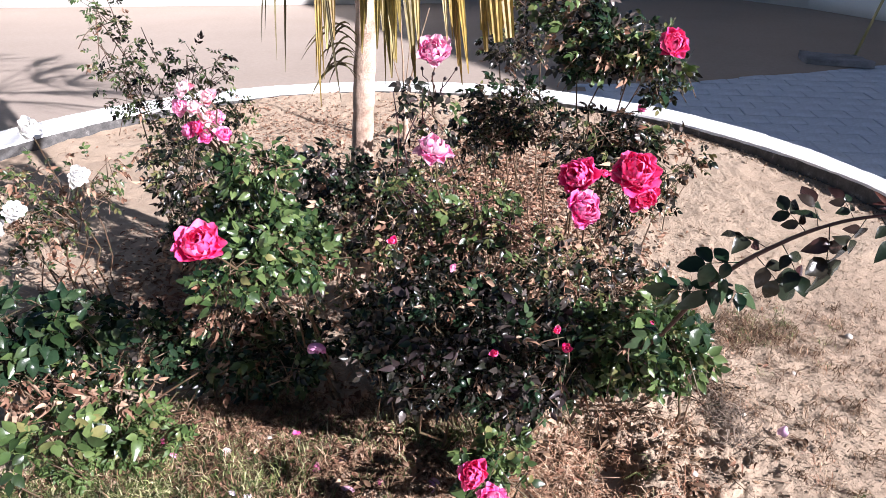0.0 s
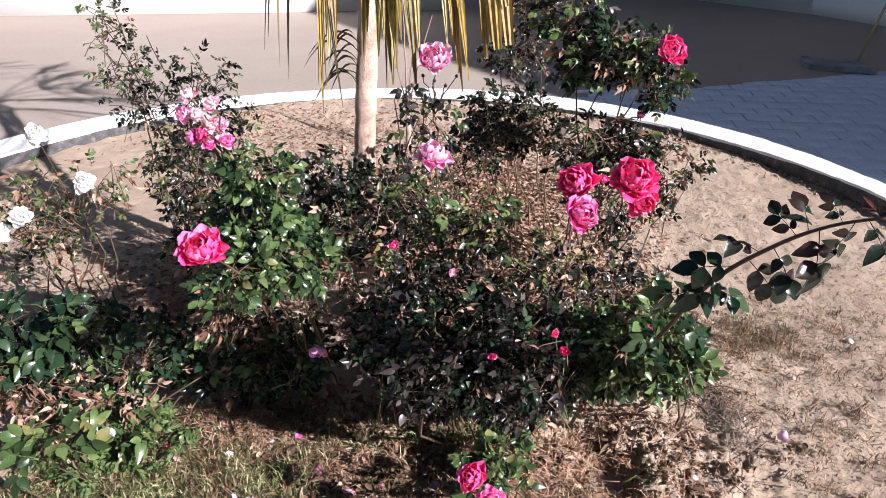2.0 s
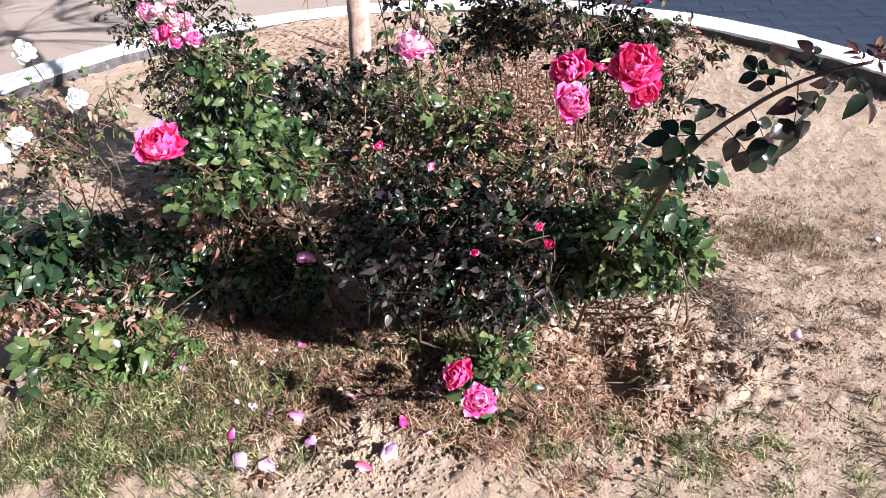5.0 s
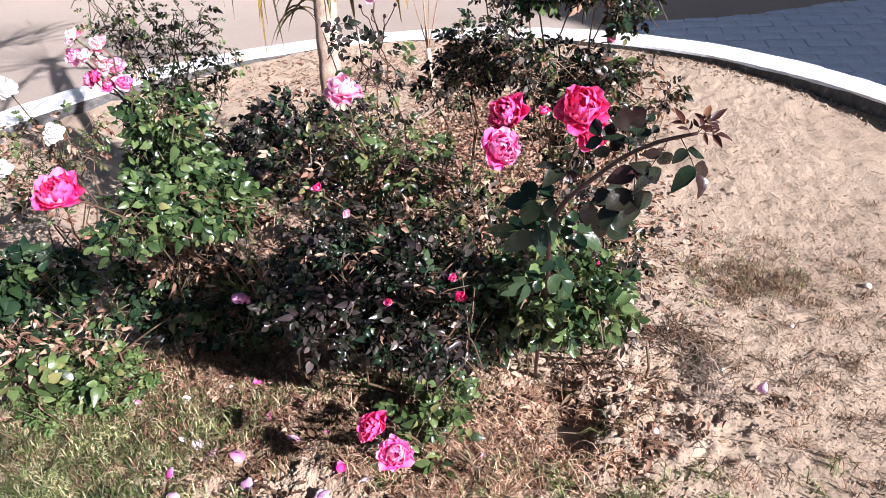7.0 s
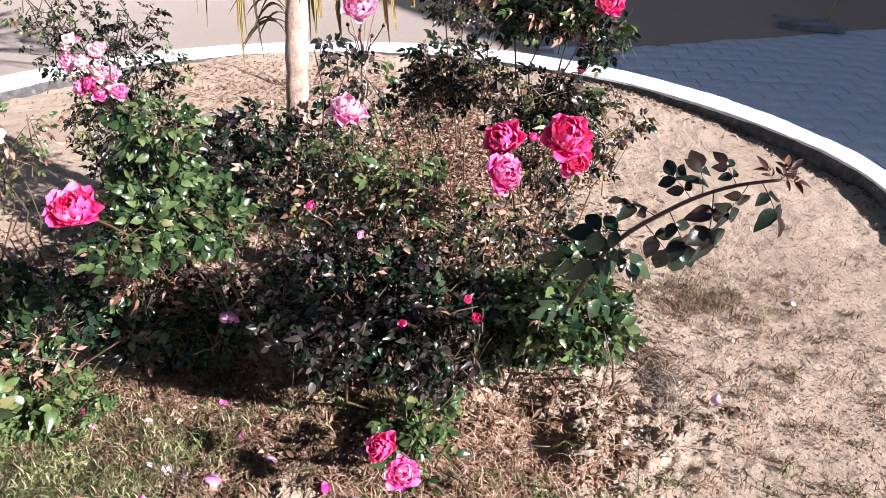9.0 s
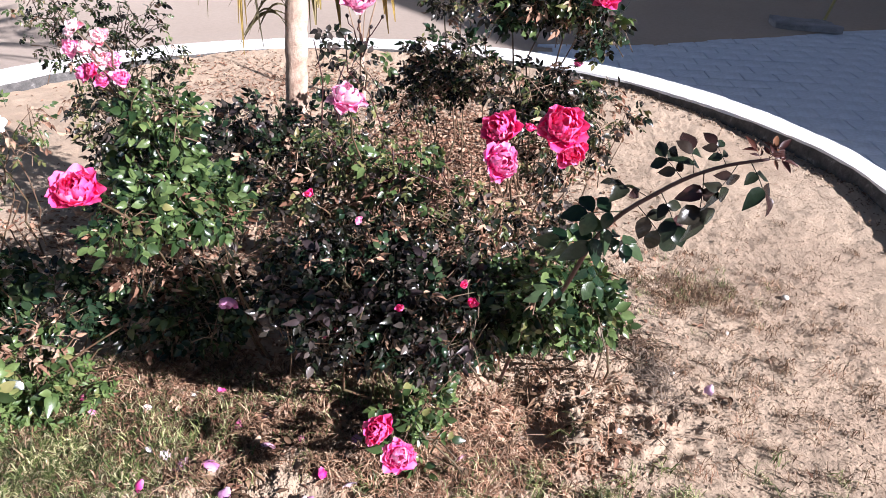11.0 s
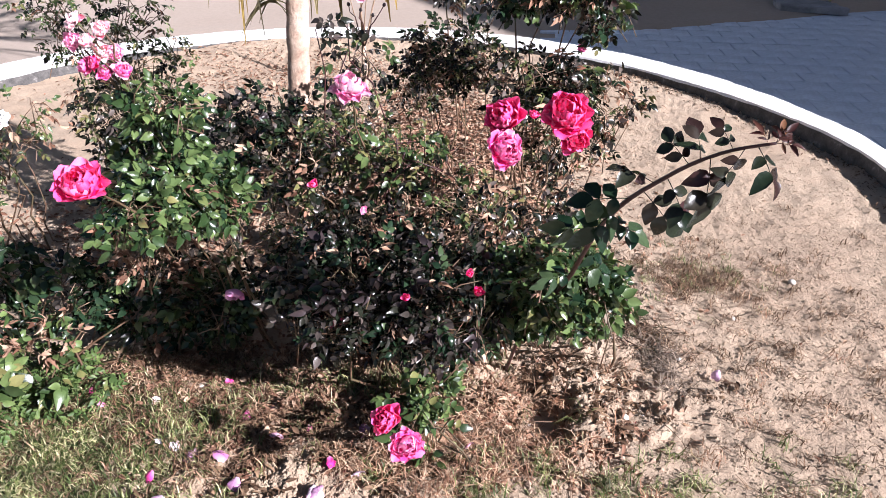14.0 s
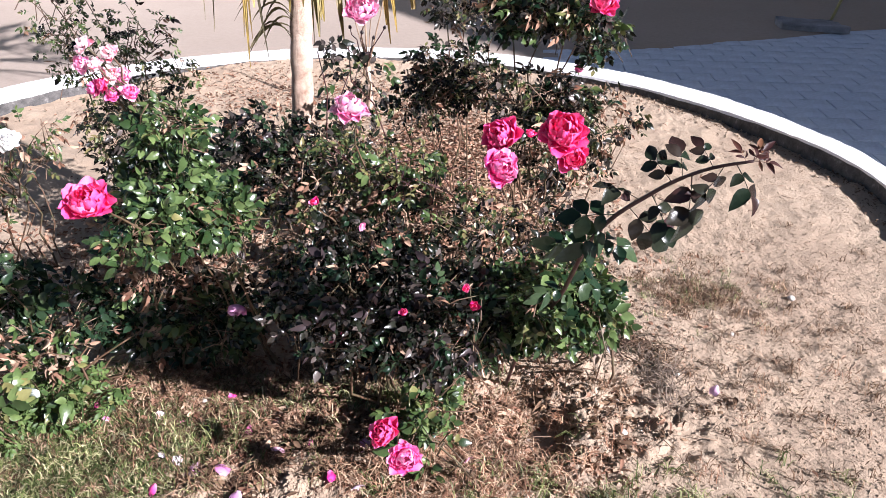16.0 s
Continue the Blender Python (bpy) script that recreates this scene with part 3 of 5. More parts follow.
# ---- palm ----
def palm():
    thing = empty("palm_tree", (-0.155, 2.2, 0), "young fan palm with a pale slim trunk and hanging yellow leaves", "palm tree")
    r = random.Random(3)
    verts, faces = [], []
    n, sides = 80, 14
    for i in range(n + 1):
        u = i / n
        z = -0.03 + 2.55 * u
        rad = 0.042 - 0.010 * min(u * 3.3, 1) + 0.0018 * math.sin(u * 170) + 0.0012 * math.sin(u * 61 + 1) + 0.012 * math.exp(-u * 40)
        for k in range(sides):
            a = 2 * math.pi * k / sides
            rr = rad + 0.0018 * noise.noise((math.cos(a) * 3, math.sin(a) * 3, z * 12))
            verts.append(Vector((0.085 * z + 0.095 * max(0.0, z - 1.1) ** 1.5 + rr * math.cos(a), 0.44 * max(0.0, z - 1.0) ** 1.4 + rr * math.sin(a), z)))
        if i:
            for k in range(sides):
                j = (k + 1) % sides
                faces.append(((i - 1) * sides + k, (i - 1) * sides + j, i * sides + j, i * sides + k))
    child("trunk", mesh_of("trunk", verts, faces, BARK), thing)
    top = Vector((0.36, 0.73, 2.46))

    def strip(v, f, a, b, width, sag, steps=8, tip=0.1):
        """A folded leaf strip from a to b."""
        a, b = Vector(a), Vector(b)
        d = (b - a).normalized()
        side = d.cross(Vector((0.2 * r.uniform(-1, 1), 1, 0.1))).normalized()
        nrm = side.cross(d)
        tw = r.uniform(-0.7, 0.7)
        s = len(v)
        for i in range(steps + 1):
            u = i / steps
            c = a.lerp(b, u) + Vector((0, 0, sag * 4 * u * (1 - u))) + nrm * 0.012 * math.sin(5 * u + tw)
            w = width * (1 if u < 0.7 else 1 - (1 - tip) * ((u - 0.7) / 0.3) ** 1.6)
            sd = (side * math.cos(tw * u) + nrm * math.sin(tw * u))
            v += [c - sd * w / 2, c - sd * w / 4 + nrm * w * 0.16, c, c + sd * w / 4 + nrm * w * 0.16, c + sd * w / 2]
            if i:
                q = s + 5 * (i - 1)
                f += [(q + k, q + k + 1, q + k + 6, q + k + 5) for k in range(4)]

    def hanging(tips, material, label, width=0.02, tip=0.12):
        """A dead frond: an arching stalk and strips that hang from its end. tips: x, y, z in the world, and how far the strip leans."""
        o = Vector(thing.location)
        cx = sum(t[0] for t in tips) / len(tips)
        cy = sum(t[1] for t in tips) / len(tips)
        hub = Vector((cx * 0.8 - 0.02, cy * 0.75 + 0.25 * 2.5, 1.62)) - o
        v, f = [], []
        tube(v, f, bend(top - Vector((0, 0, 0.1)), hub, 0.4, 8, 0.004, r), 0.009, 0.006, 6)
        frond = child("frond", mesh_of("frond_stalk", v, f, material), thing, None, label)
        for x, y, z, lean, w in tips:
            v, f = [], []
            strip(v, f, hub + Vector((r.uniform(-1, 1) * 0.03, r.uniform(-1, 1) * 0.02, 0)), Vector((x, y, z)) - o, width * w * 1.15, 0.05 * lean, 10, tip)
            child("leaf_strip", mesh_of("leaf_strip", v, f, material, False), frond)
            if w > 0.6:
                v, f = [], []
                strip(v, f, hub + Vector((r.uniform(-1, 1) * 0.04, r.uniform(-1, 1) * 0.02, 0)), Vector((x + r.choice((-1, 1)) * 0.012, y + 0.015, z + r.uniform(0.02, 0.10))) - o, width * w * 0.9, 0.05 * lean, 10, tip)
                child("leaf_strip", mesh_of("leaf_strip", v, f, material, False), frond)

    hanging([(-0.150, 1.92, 0.79, 1, 0.7), (-0.130, 1.95, 0.93, 0.5, 1.3), (-0.165, 1.95, 0.86, 0.8, 0.5), (-0.10, 1.9, 0.96, 0.5, 1.1)], FROND_DRY, "yellowed hanging palm leaf")
    hanging([(-0.092, 1.9, 0.81, 0.4, 0.5), (-0.26, 2.0, 0.86, 0.8, 0.35), (-0.30, 2.0, 0.97, 0.8, 0.5), (-0.33, 2.05, 0.93, 0.6, 0.35), (-0.28, 2.0, 0.89, 0.6, 0.3)], FROND_DEAD, "dead dark palm leaf in thin strands")
    hanging([(-0.045, 1.95, 0.92, 0.5, 1.0), (0.035, 1.9, 0.87, 0.6, 1.5), (0.02, 1.92, 0.85, 0.6, 0.6), (0.005, 1.9, 0.94, 0.4, 1.5), (0.045, 1.9, 0.91, 0.4, 1.2)], FROND_OLIVE, "olive yellow hanging palm leaf")
    hanging([(0.095, 1.9, 0.865, 0.8, 1.3), (0.085, 1.92, 0.96, 0.4, 0.8), (0.06, 1.9, 0.98, 0.3, 1.0)], FROND_OLIVE, "olive yellow hanging palm leaf")
    hanging([(0.215, 1.88, 0.86, 0.8, 1.2), (0.20, 1.9, 0.90, 0.6, 1.3), (0.175, 1.9, 0.96, 0.6, 0.9)], FROND_DRY, "yellowed hanging palm leaf")
    hanging([(0.30, 1.86, 0.965, 0.8, 1.6), (0.325, 1.86, 0.975, 0.8, 1.5), (0.27, 1.88, 0.94, 0.6, 0.8), (0.285, 1.88, 0.98, 0.6, 1.2)], FROND_DRY, "bright yellow hanging palm leaf with ragged ends", 0.02, 0.6)
    # dry dark side leaf low on the trunk: thin arcs that droop to one side
    v, f = [], []
    for k in range(12):
        ln = r.uniform(0.08, 0.19)
        st = Vector((0.055 + r.uniform(-0.01, 0.01), -0.03, 0.94 - 0.012 * k))
        strip(v, f, st, st + Vector((-ln, r.uniform(-0.06, 0.04), -r.uniform(0.0, 0.09))), 0.006, r.uniform(0.03, 0.07), 8, 0.05)
    child("side_leaf", mesh_of("side_leaf", v, f, FROND_DEAD), thing, None, "dry dark side leaf")
    # living crown above
    for k in range(18):
        a, el = 2.4 * k, radians(r.uniform(-10, 60))
        d = Vector((math.cos(a) * math.cos(el), math.sin(a) * math.cos(el), math.sin(el)))
        v, f = [], []
        hub = top + d * r.uniform(0.5, 0.85)
        tube(v, f, [top, (top + hub) / 2 + Vector((0, 0, 0.03)), hub], 0.008, 0.005, 5)
        u = d.orthogonal().normalized()
        w = d.cross(u)
        for s in range(16):
            b = radians(-75 + 10 * s)
            dd = d * math.cos(b) + (u if abs(u.z) < abs(w.z) else w) * math.sin(b)
            strip(v, f, hub, hub + dd * r.uniform(0.5, 0.66) - Vector((0, 0, r.uniform(0.05, 0.2))), 0.022, 0.04, 5)
        child("frond", mesh_of("frond_green", v, f, FROND_GREEN), thing, None, "green fan-shaped palm leaf")
    return thing


palm()

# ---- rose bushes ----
# The lowest blob fills shaded ground under the bush with dark leaves.
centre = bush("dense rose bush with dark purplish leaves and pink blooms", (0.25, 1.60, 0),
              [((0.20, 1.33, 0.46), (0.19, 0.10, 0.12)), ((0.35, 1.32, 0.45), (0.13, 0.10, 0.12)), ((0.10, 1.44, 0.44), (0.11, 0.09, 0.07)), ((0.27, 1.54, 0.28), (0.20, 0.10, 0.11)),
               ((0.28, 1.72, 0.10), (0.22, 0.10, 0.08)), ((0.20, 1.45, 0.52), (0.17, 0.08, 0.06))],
              [(S_DARK, 8), (S_SHADE, 2.2), (S_MAUVE, 0.4), (S_DRY, 0.7)], 300, 2100, 10, 11, size=(0.48, 0.88), spread=2.2)
sparse = bush("open twiggy rose bush with small olive leaves", (0.12, 1.75, 0),
              [((0.06, 1.68, 0.56), (0.15, 0.13, 0.10)), ((0.30, 1.62, 0.54), (0.15, 0.12, 0.10)), ((0.14, 1.78, 0.60), (0.14, 0.10, 0.08)), ((0.38, 1.50, 0.56), (0.12, 0.10, 0.07)), ((-0.03, 1.56, 0.50), (0.10, 0.10, 0.09))],
              [(S_TINY, 6), (S_DARK, 4), (S_SMALL, 2), (S_DRY, 3.2)], 290, 280, 9, 41, size=(0.5, 0.95), spread=1.5, dry=0.3)
olive_shoots = bush("young rose shoots with small olive green leaves", (0.26, 1.70, 0),
                    [((0.27, 1.56, 0.67), (0.06, 0.06, 0.07)), ((0.22, 1.60, 0.60), (0.08, 0.06, 0.06)), ((0.34, 1.62, 0.62), (0.06, 0.06, 0.05)), ((0.12, 1.66, 0.66), (0.06, 0.06, 0.06))],
                    [(S_TINY, 5), (S_GREEN, 4), (S_DARK, 0.5)], 130, 0, 5, 47, RED_CANE, size=(0.5, 0.8), spread=1.0)
at_trunk = bush("dark leafy rose bush at the foot of the palm", (-0.08, 2.05, 0),
                [((-0.15, 2.0, 0.58), (0.12, 0.10, 0.07)), ((-0.02, 1.98, 0.57), (0.12, 0.10, 0.07)), ((-0.27, 2.05, 0.52), (0.10, 0.10, 0.08)), ((-0.10, 1.90, 0.50), (0.14, 0.10, 0.08))],
                [(S_DARK, 5), (S_SHADE, 2), (S_MAUVE, 0.8), (S_DRY, 0.8)], 200, 300, 7, 42, size=(0.5, 1.0), spread=1.4, dry=0.15)
for k, (x, y, z, s) in enumerate(((0.165, 1.235, 0.565, 1.1), (0.15, 1.23, 0.535, 1.0), (0.19, 1.235, 0.54, 0.9), (0.285, 1.24, 0.535, 0.9), (0.36, 1.25, 0.46, 1.0), (0.10, 1.27, 0.52, 0.9), (0.24, 1.24, 0.58, 0.8), (0.05, 1.30, 0.55, 0.9))):
    child("leaf", S_MAUVE[0][k % 6], centre, aim(Vector((x, y, z)) - Vector(centre.location), Vector((0.6 * math.sin(k * 2.2), -0.5, -0.7)), Vector((0.3, -0.7, 0.5)), s * 0.78), "greyish purple drooping leaf")
bloom(centre, (0.17, 1.52, 0.828), (0.12, -0.18, 0.95), 0.095, PINK, 2, 1.15, 28, "pale pink rose bloom", (0.2, 1.6, 0.5))
bloom(centre, (0.426, 1.216, 0.549), (0.2, -0.5, 0.6), 0.034, CRIMSON, 62, 0.35, 7, "small closed crimson bloom", (0.4, 1.35, 0.45))
bloom(centre, (0.075, 1.53, 0.60), (0.0, -0.5, 0.6), 0.034, CRIMSON, 63, 0.4, 6, "small wilted red rose bloom", (0.1, 1.6, 0.5))
bloom(centre, (-0.07, 1.37, 0.42), (-0.1, -0.6, -0.5), 0.066, FADED, 12, 0.5, 11, "drooping lilac rose bloom losing its petals", (0.0, 1.5, 0.45))
for k, (x, y, z) in enumerate(((0.16, 1.32, 0.40), (0.30, 1.22, 0.53), (0.41, 1.24, 0.57), (0.13, 1.36, 0.36), (0.22, 1.30, 0.66))):
    bloom(centre, (x, y, z), (0.3 * (k - 2), -0.5, 0.3), 0.026, CRIMSON if k < 3 else PINK, 64 + k, 0.45, 5, "withered dark red rose bloom", (x, y + 0.1, z - 0.08))

pink_right = bush("rose bush with three magenta blooms over dry twigs", (0.62, 2.0, 0),
                  [((0.64, 1.94, 0.56), (0.14, 0.11, 0.09)), ((0.73, 2.0, 0.64), (0.13, 0.12, 0.08)), ((0.57, 2.02, 0.68), (0.14, 0.12, 0.08)), ((0.54, 1.72, 0.40), (0.16, 0.12, 0.12)), ((0.66, 1.80, 0.30), (0.14, 0.12, 0.12))],
                  [(S_DARK, 4), (S_TINY, 3), (S_DRY, 2.0)], 290, 520, 8, 12, size=(0.5, 1.0), spread=1.4, dry=0.3)
bloom(pink_right, (0.479, 1.466, 0.712), (0.45, -0.8, 0.45), 0.095, MAGENTA, 3, 0.95, 28, "magenta pink rose bloom", (0.52, 1.75, 0.5))
bloom(pink_right, (0.468, 1.60, 0.735), (-0.5, -0.5, 0.5), 0.112, CRIMSON, 4, 0.9, 24, "dark pink rose bloom", (0.55, 1.8, 0.5))
bloom(pink_right, (0.625, 1.705, 0.712), (0.05, -0.7, 0.7), 0.126, CRIMSON, 5, 1.1, 34, "wide open crimson pink rose bloom", (0.6, 1.85, 0.45))
bloom(pink_right, (0.655, 1.72, 0.642), (0.25, -0.8, 0.0), 0.10, CRIMSON, 6, 1.0, 24, "crimson pink rose bloom", (0.62, 1.85, 0.45))
bloom(pink_right, (0.545, 1.68, 0.712), (0.2, -0.3, 0.9), 0.042, CRIMSON, 61, 0.7, 8, "small opening crimson bloom", (0.56, 1.8, 0.55))

green_left = bush("rose bush with glossy fresh green leaves", (-0.2, 1.75, 0),
                  [((-0.17, 1.45, 0.79), (0.07, 0.07, 0.045)), ((-0.15, 1.36, 0.67), (0.065, 0.07, 0.06)), ((-0.18, 1.28, 0.655), (0.07, 0.06, 0.04)), ((-0.10, 1.40, 0.63), (0.06, 0.08, 0.06)), ((-0.23, 1.52, 0.66), (0.08, 0.08, 0.07)), ((-0.13, 1.50, 0.60), (0.06, 0.06, 0.06))],
                  [(S_GLOSSY, 7), (S_GREEN, 2), (S_SHADE, 2), (S_DRY, 0.4)], 300, 420, 4, 13, CANE, (0.45, -0.5, 0.8), (0.40, 0.70), spread=1.5)
bloom(green_left, (-0.158, 1.10, 0.80), (0.12, -0.45, 0.75), 0.09, CRIMSON, 7, 0.72, 32, "crimson rose bloom with a paler heart", (-0.16, 1.3, 0.6))
for k, (x, y, z, s, mt) in enumerate(((-0.275, 1.39, 0.965, 0.055, BLUSH), (-0.235, 1.40, 0.945, 0.05, BLUSH), (-0.25, 1.42, 0.905, 0.05, BLUSH), (-0.295, 1.42, 0.875, 0.055, MAGENTA), (-0.26, 1.43, 0.865, 0.05, MAGENTA), (-0.235, 1.44, 0.895, 0.045, PINK), (-0.262, 1.39, 0.93, 0.05, BLUSH), (-0.29, 1.40, 0.925, 0.045, PINK), (-0.225, 1.43, 0.868, 0.05, MAGENTA), (-0.27, 1.41, 0.885, 0.04, CRIMSON))):
    bloom(green_left, (x, y, z), (0.1 + 0.5 * (k % 3 - 1), -0.5, 0.7 - 0.5 * (k % 2)), s * 0.84, mt, 20 + k, 1.05, 14, "faded pink and white rose bloom in a cluster", (-0.22, 1.5, 0.7))

tall_left = bush("tall sparse rose bush with small leaves on upright canes", (-0.85, 2.6, 0),
                 [((-1.04, 2.6, 0.76), (0.10, 0.09, 0.20)), ((-0.93, 2.6, 0.66), (0.16, 0.12, 0.14)), ((-0.75, 2.58, 0.72), (0.13, 0.10, 0.12)), ((-0.70, 2.45, 0.56), (0.12, 0.10, 0.10)), ((-1.07, 2.6, 0.95), (0.07, 0.06, 0.10)), ((-0.62, 2.55, 0.62), (0.08, 0.07, 0.06)), ((-0.85, 2.56, 0.52), (0.12, 0.10, 0.10))],
                 [(S_TINY, 5), (S_SMALL, 6), (S_DARK, 2), (S_DRY, 0.6)], 300, 260, 11, 14, size=(0.5, 0.88), spread=1.4)
dark_left = bush("low dark rose bush with dry twigs under taller roses", (-0.64, 2.2, 0),
                 [((-0.74, 2.28, 0.50), (0.11, 0.10, 0.11)), ((-0.54, 2.2, 0.36), (0.15, 0.12, 0.12)), ((-0.42, 1.95, 0.36), (0.11, 0.11, 0.11)), ((-0.72, 2.3, 0.30), (0.11, 0.10, 0.12))],
                 [(S_DARK, 5), (S_TINY, 3), (S_DRY, 0.8)], 240, 420, 9, 15, size=(0.6, 1.0), spread=1.4, dry=0.2)
white_bush = bush("small white rose bush with thin brown canes", (-1.1, 2.2, 0),
                  [((-1.06, 2.05, 0.46), (0.14, 0.12, 0.12)), ((-0.93, 2.1, 0.50), (0.10, 0.10, 0.10)), ((-1.2, 2.1, 0.34), (0.16, 0.14, 0.14))],
                  [(S_SMALL, 5), (S_TINY, 3), (S_DRY, 2.5)], 200, 0, 9, 16, size=(0.7, 1.1), spread=1.3, dry=0.3)
for k, (x, y, z) in enumerate(((-1.062, 1.90, 0.486), (-0.855, 1.92, 0.59), (-1.0, 1.97, 0.71), (-1.13, 1.88, 0.44))):
    bloom(white_bush, (x, y, z), (0.4, -0.7, 0.6), 0.074, WHITE, 30 + k, 1.0, 18, "white rose bloom", (-1.05, 2.15, 0.3))

# Darker leaves and low blobs put this corner's shade into the foliage.
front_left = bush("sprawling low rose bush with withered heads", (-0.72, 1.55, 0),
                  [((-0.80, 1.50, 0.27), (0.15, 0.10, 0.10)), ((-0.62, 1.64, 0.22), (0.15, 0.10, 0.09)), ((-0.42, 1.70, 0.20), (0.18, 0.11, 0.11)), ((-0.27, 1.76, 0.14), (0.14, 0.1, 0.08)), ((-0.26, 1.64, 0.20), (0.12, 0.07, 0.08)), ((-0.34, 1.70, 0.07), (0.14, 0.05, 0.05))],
                  [(S_SHADE, 8), (S_DARK, 3), (S_GREEN, 2.4), (S_DRY, 2.0)], 300, 430, 11, 17, size=(0.6, 1.05), spread=1.8, dry=0.35)
broad_left = bush("low rose plant with broad dull dark leaves", (-0.80, 1.55, 0),
                  [((-0.80, 1.50, 0.39), (0.11, 0.08, 0.05)), ((-0.70, 1.54, 0.36), (0.08, 0.07, 0.05)), ((-0.86, 1.44, 0.33), (0.08, 0.06, 0.05))],
                  [(S_BROAD, 5), (S_GLOSSY, 1.2)], 90, 0, 4, 45, size=(0.75, 1.15), spread=1.1)
crisp_left = bush("withered rose plant with curled pale brown leaves", (-0.80, 1.46, 0),
                  [((-0.82, 1.40, 0.26), (0.09, 0.06, 0.06)), ((-0.74, 1.44, 0.20), (0.08, 0.06, 0.05)), ((-0.62, 1.50, 0.19), (0.08, 0.05, 0.06)), ((-0.86, 1.46, 0.22), (0.06, 0.05, 0.06))],
                  [(S_CRISP, 5), (S_DRY, 4), (S_SHADE, 1)], 80, 0, 5, 46, size=(0.6, 1.0), spread=1.8)
withered = bush("rose plant with withered pale brown flower heads", (-0.36, 1.72, 0),
                [((-0.29, 1.56, 0.56), (0.08, 0.06, 0.05)), ((-0.44, 1.76, 0.46), (0.10, 0.08, 0.06)), ((-0.36, 1.66, 0.36), (0.10, 0.08, 0.10))],
                [(S_DRY, 4), (S_CRISP, 4), (S_DARK, 3)], 180, 0, 5, 27, size=(0.6, 1.1), spread=1.4)
big_leaves = bush("low young rose plant with broad dull green leaves", (-0.66, 1.38, 0),
                  [((-0.70, 1.34, 0.16), (0.08, 0.06, 0.05)), ((-0.62, 1.46, 0.12), (0.08, 0.05, 0.05))],
                  [(S_DULL, 3), (S_GREEN, 1)], 34, 0, 3, 28, size=(0.7, 1.1))
back_mid = bush("twiggy rose bush with small dark leaves", (0.36, 2.45, 0),
                [((0.34, 2.4, 0.67), (0.14, 0.12, 0.10)), ((0.30, 2.3, 0.62), (0.12, 0.10, 0.08)), ((0.42, 2.35, 0.65), (0.11, 0.10, 0.08)), ((0.24, 2.2, 0.60), (0.07, 0.07, 0.06))],
                [(S_DARK, 5), (S_TINY, 4), (S_SHADE, 1.5), (S_DRY, 1.6)], 290, 260, 5, 18, size=(0.5, 0.9), spread=1.4, dry=0.2)
back_right = bush("tall rose bush with dark leaves and a red bloom", (0.55, 2.3, 0),
                  [((0.56, 2.02, 0.92), (0.11, 0.10, 0.07)), ((0.65, 2.0, 0.935), (0.09, 0.09, 0.06)), ((0.735, 2.04, 0.85), (0.05, 0.05, 0.06)), ((0.49, 2.10, 1.03), (0.08, 0.06, 0.06)), ((0.38, 2.2, 1.05), (0.03, 0.03, 0.10)), ((0.66, 2.06, 0.66), (0.11, 0.09, 0.05))],
                  [(S_DARK, 4), (S_SHADE, 2), (S_GREEN, 1.2), (S_TINY, 2), (S_DRY, 1.3)], 300, 480, 4, 19, size=(0.5, 1.0), spread=1.4, dry=0.2)
bloom(back_right, (0.718, 1.90, 0.962), (0.0, -0.9, 0.35), 0.084, CRIMSON, 8, 1.0, 28, "round red rose bloom", (0.68, 2.0, 0.85))
bloom(back_right, (0.697, 2.07, 0.757), (0.1, -0.5, 0.7), 0.044, MAGENTA, 72, 0.4, 8, "small closed magenta bloom", (0.62, 2.1, 0.72))
up_mid = bush("single rose stem with buds and a two-toned bloom", (0.13, 2.02, 0),
              [((0.09, 1.80, 0.86), (0.04, 0.04, 0.03)), ((0.12, 1.95, 0.74), (0.09, 0.08, 0.07)), ((0.11, 2.0, 0.5), (0.08, 0.08, 0.12))],
              [(S_GREEN, 2), (S_DARK, 3)], 90, 0, 6, 20, RED_CANE, size=(0.5, 0.9))
bloom(up_mid, (0.145, 1.88, 0.947), (0.1, -0.6, 0.7), 0.104, PINK, 9, 0.9, 24, "pink rose bloom with a white side", (0.14, 1.95, 0.7))
for k in range(5):
    bud(up_mid, (0.085 + 0.028 * k, 1.89, 0.872 + 0.012 * (k * 2 % 3)), (0.25 * (k - 2), -0.2, 1), 0.009, MAUVE, (0.14, 1.93, 0.79))
for k, (x, z) in enumerate(((0.075, 0.877), (0.10, 0.872), (0.055, 0.84), (0.20, 0.85))):
    child("leaf", S_DARK[0][k], up_mid, aim(Vector((x, 1.78, z)) - Vector(up_mid.location), Vector((0.8 * (-1) ** k, -0.2, 0.3)), Vector((0.2, -0.8, 0.5)), 0.9))

tall_canes = bush("bare upright rose canes with few small leaves", (0.41, 2.62, 0),
                  [((0.40, 2.60, 1.05), (0.03, 0.04, 0.25)), ((0.34, 2.60, 1.0), (0.03, 0.04, 0.22)), ((0.47, 2.60, 0.95), (0.03, 0.04, 0.2)), ((0.36, 2.55, 0.84), (0.12, 0.08, 0.06))],
                  [(S_DARK, 4), (S_TINY, 2), (S_DRY, 1)], 150, 60, 4, 43, size=(0.5, 0.9), spread=1.4)


